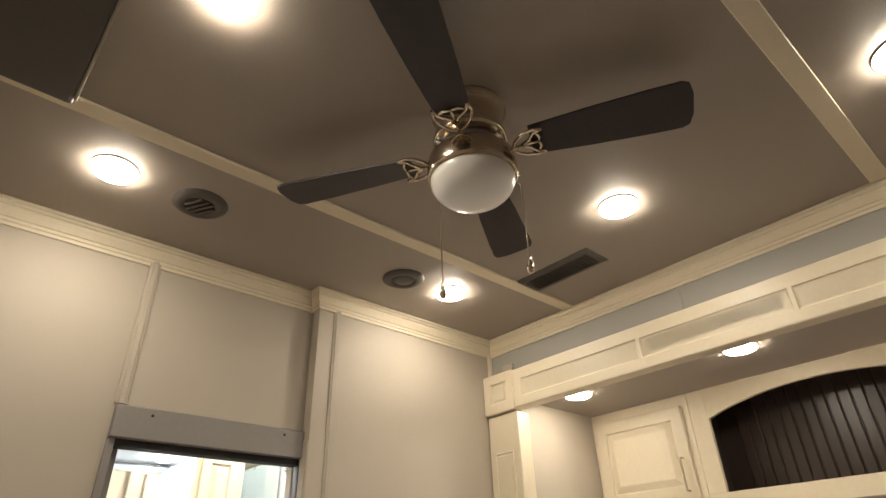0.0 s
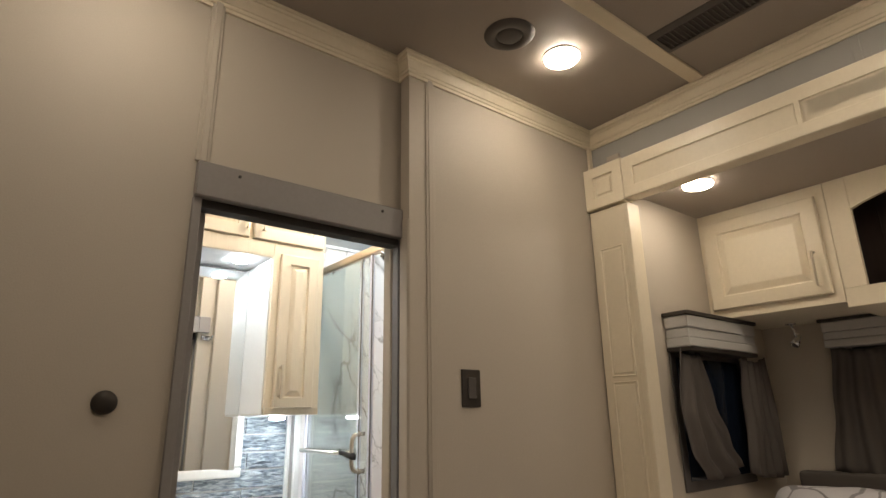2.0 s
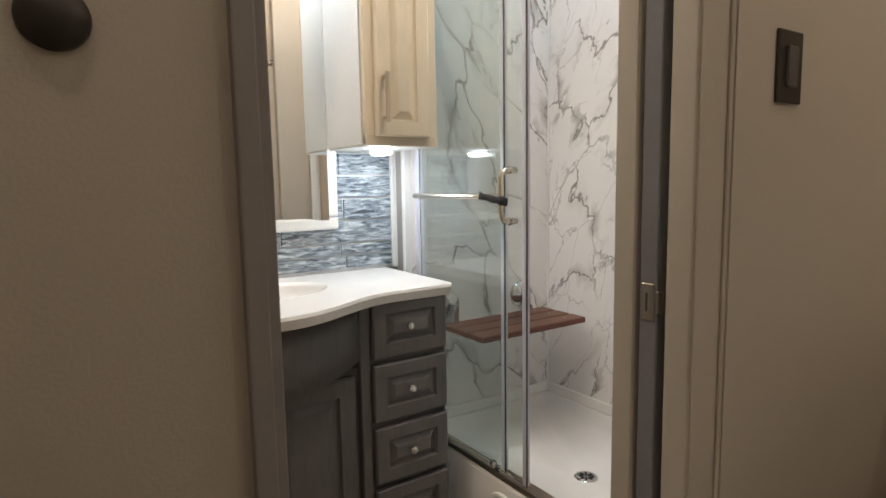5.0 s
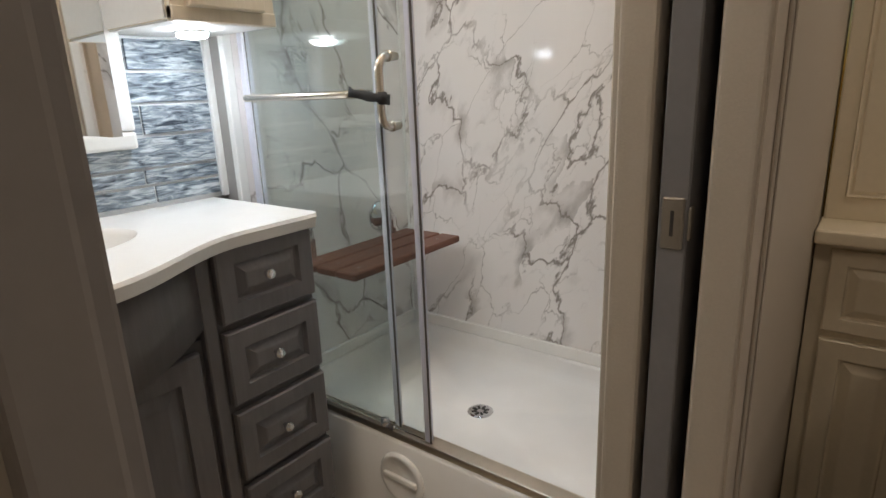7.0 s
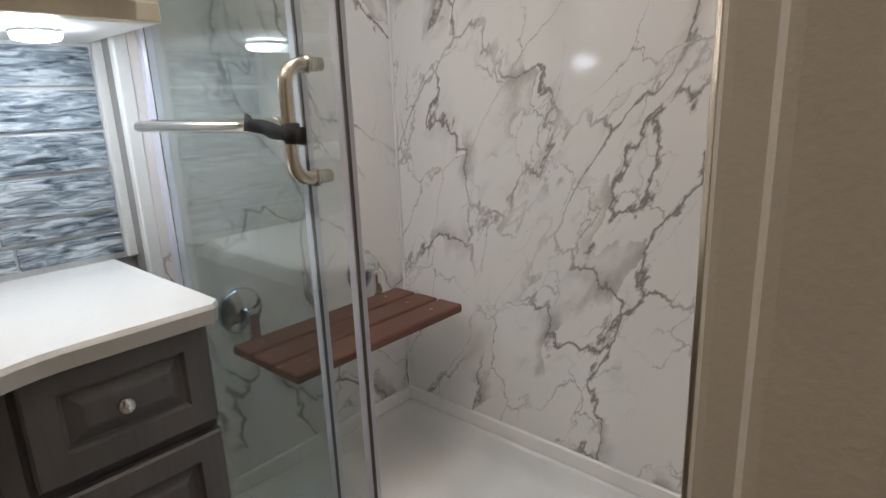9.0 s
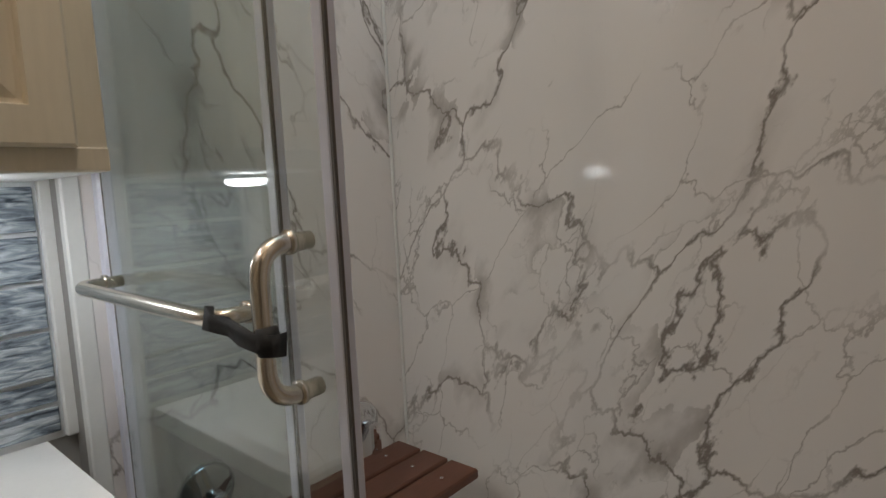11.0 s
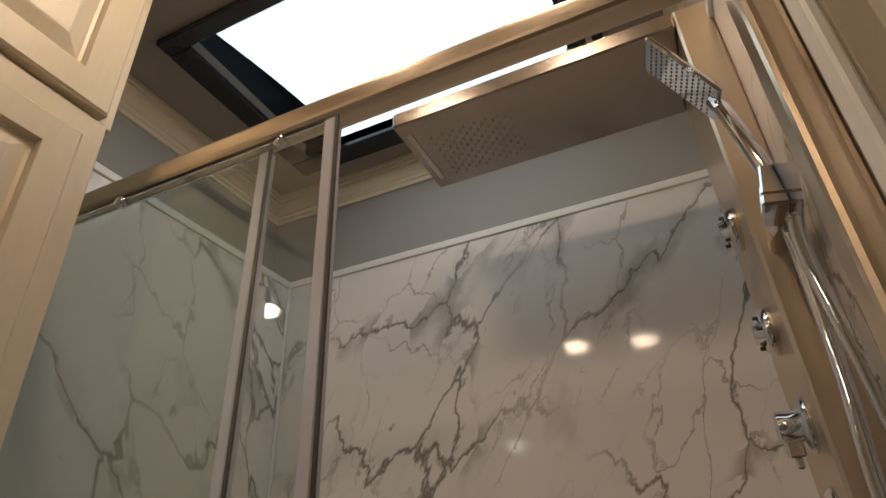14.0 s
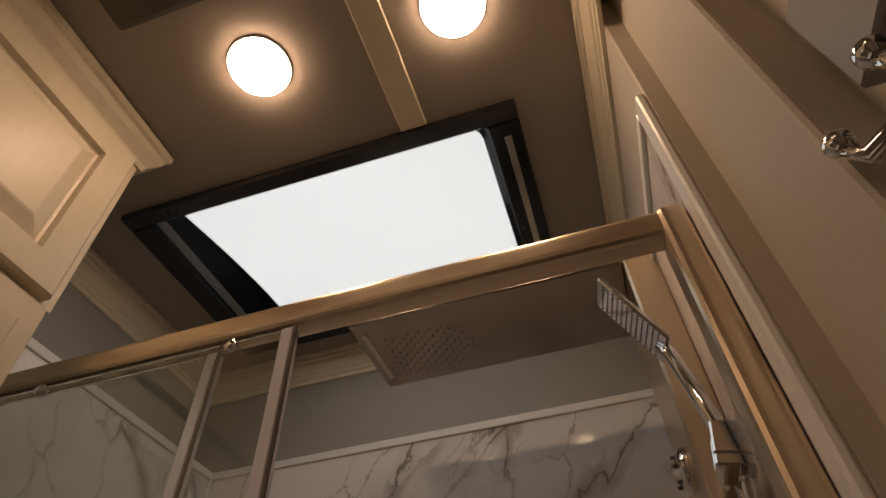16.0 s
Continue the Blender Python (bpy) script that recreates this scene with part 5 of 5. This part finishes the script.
def ribbed(way, n=150):
    """A ribbed hose along a few points, eased between them."""
    pts = [Vector(p) for p in way]
    out_ = []
    for k in range(n):
        u = k / (n - 1) * (len(pts) - 1)
        i = min(int(u), len(pts) - 2)
        f = u - i
        p0, p1, p2, p3 = pts[max(i - 1, 0)], pts[i], pts[i + 1], pts[min(i + 2, len(pts) - 1)]
        out_.append(0.5 * (2 * p1 + (p2 - p0) * f + (2 * p0 - 5 * p1 + 4 * p2 - p3) * f * f + (3 * p1 - p0 - 3 * p2 + p3) * f ** 3))
    return tube(out_, [0.0072 + 0.0011 * (k % 2) for k in range(n)], 10)


part("hose", ribbed([(1.134, 0.206, 1.880), (1.142, 0.208, 1.855), (1.150, 0.206, 1.818), (1.152, 0.200, 1.750), (1.153, 0.195, 1.680), (1.154, 0.192, 1.58), (1.156, 0.194, 1.40), (1.160, 0.200, 1.18), (1.166, 0.206, 1.02), (1.176, 0.211, 0.96), (1.186, 0.215, 1.00),
                     (1.190, 0.220, 1.20), (1.190, 0.222, 1.45), (1.190, 0.216, 1.626), (1.190, 0.209, 1.713), (1.189, 0.206, 1.80), (1.188, 0.205, 1.87), (1.196, 0.206, 1.898), (1.226, 0.208, 1.900)], 330), CHROME, hs, "ribbed chrome hose")

# skylight
skl = thing("skylight", (1.3, 0.78, CZ), "bright skylight dome in a dark frame over the shower", "skylight", kind="structure")
part("frame", boxes((1.050, 1.089, 0.343, 1.222, CZ - 0.018, CZ), (1.520, 1.580, 0.343, 1.222, CZ - 0.018, CZ), (1.089, 1.520, 0.343, 0.408, CZ - 0.018, CZ), (1.089, 1.520, 1.165, 1.222, CZ - 0.018, CZ), bevel=0.004), BLACKGLOSS, skl)
part("shaft", boxes((SX0 - 0.01, SX0, SY0, SY1, CZ, CZ + 0.14), (SX1, SX1 + 0.01, SY0, SY1, CZ, CZ + 0.14), (SX0, SX1, SY0 - 0.01, SY0, CZ, CZ + 0.14), (SX0, SX1, SY1, SY1 + 0.01, CZ, CZ + 0.14), (SX0 - 0.01, SX1 + 0.01, SY0 - 0.01, SY1 + 0.01, CZ + 0.14, CZ + 0.15)), BLACKGLOSS, skl, "dark plastic shaft")
bm = bmesh.new()
rows = []
for j in range(25):
    v = j / 24
    y = 0.423 + (1.110 - 0.423) * v
    row = []
    for i in range(13):
        u = i / 12
        x = 1.091 + 0.420 * u
        yy = y - 0.05 * (v ** 4) * math.sin(math.pi * 0.5 * u)
        row.append(bm.verts.new((x, yy, CZ + 0.015 + 0.05 * math.sin(math.pi * u) * math.sin(math.pi * v))))
    rows.append(row)
for j in range(24):
    for i in range(12):
        bm.faces.new((rows[j][i], rows[j][i + 1], rows[j + 1][i + 1], rows[j + 1][i])).smooth = True
part("dome", bm, SKYGLOW, skl, "glowing white dome")
for x, sx in ((1.091, 1), (1.511, -1)):
    bm = bmesh.new()
    rim = [(x + sx * 0.032 * (1 - math.sin(a)), 0.423 + 0.032 * (1 - math.cos(a))) for a in [math.pi / 2 * k / 6 for k in range(7)]]
    low = [bm.verts.new((px, py, CZ + 0.006)) for px, py in [(x - sx * 0.012, 0.415)] + [(x + sx * 0.032, 0.415)] + rim + [(x - sx * 0.012, 0.457)]]
    top = [bm.verts.new(v.co + Vector((0, 0, 0.006))) for v in low]
    bm.faces.new(low), bm.faces.new(list(reversed(top)))
    for k in range(len(low)):
        q = (k + 1) % len(low)
        bm.faces.new((low[k], low[q], top[q], top[k]))
    bmesh.ops.recalc_face_normals(bm, faces=bm.faces)
    part("rounded_corner", bm, BLACKGLOSS, skl)
# added pale strip: the dome's reflection in the black frame, built as a bar
part("reflection_strip", boxes((1.118, 1.505, 0.366, 0.380, CZ - 0.0215, CZ - 0.0175), bevel=0.0015), NICKEL, skl, "pale strip standing in for the dome's reflection")


def bmesh_ball(r):
    bm = bmesh.new()
    bmesh.ops.create_uvsphere(bm, u_segments=14, v_segments=8, radius=r)
    for f in bm.faces:
        f.smooth = True
    return bm


hook = thing("robe_hook", (0.716, 0.105, 1.908), "dark chrome robe hook on the bathroom wall", "hook")
part("plate", moved(boxes((-0.028, 0.028, 0.0, 0.008, -0.016, 0.016), bevel=0.004, seg=2), Matrix.Translation((0.716, 0.105, 1.908))), CHROME, hook)
for tx, ty in ((0.750, 0.154), (0.690, 0.146)):
    part("prong", tube([(0.716, 0.111, 1.911), ((0.716 + tx) / 2, 0.128, 1.901), (tx, ty - 0.008, 1.896), (tx, ty, 1.908)], [0.008, 0.007, 0.0065, 0.006], 12), CHROME, hook)
    part("ball", moved(bmesh_ball(0.010), Matrix.Translation((tx, ty, 1.913))), CHROME, hook)

# ---- floor planks, last ----
k = 0
for i in range(24):
    x0 = XW + 0.155 * i
    if x0 > 2.7:
        break
    y = YS + (0.45 * i) % 1.2 - 1.2
    while y < YN:
        y0, y1 = max(y, YS), min(y + 1.2, YN)
        if y1 - y0 > 0.05:
            ob = new("plank", mesh_of("plank", boxes((x0 + 0.0008, min(x0 + 0.1542, 2.86), y0 + 0.0008, y1 - 0.0008, -0.006, 0.0)), FLOORWOOD))
            ob.parent = bpy.data.objects["floor"]
        y += 1.2
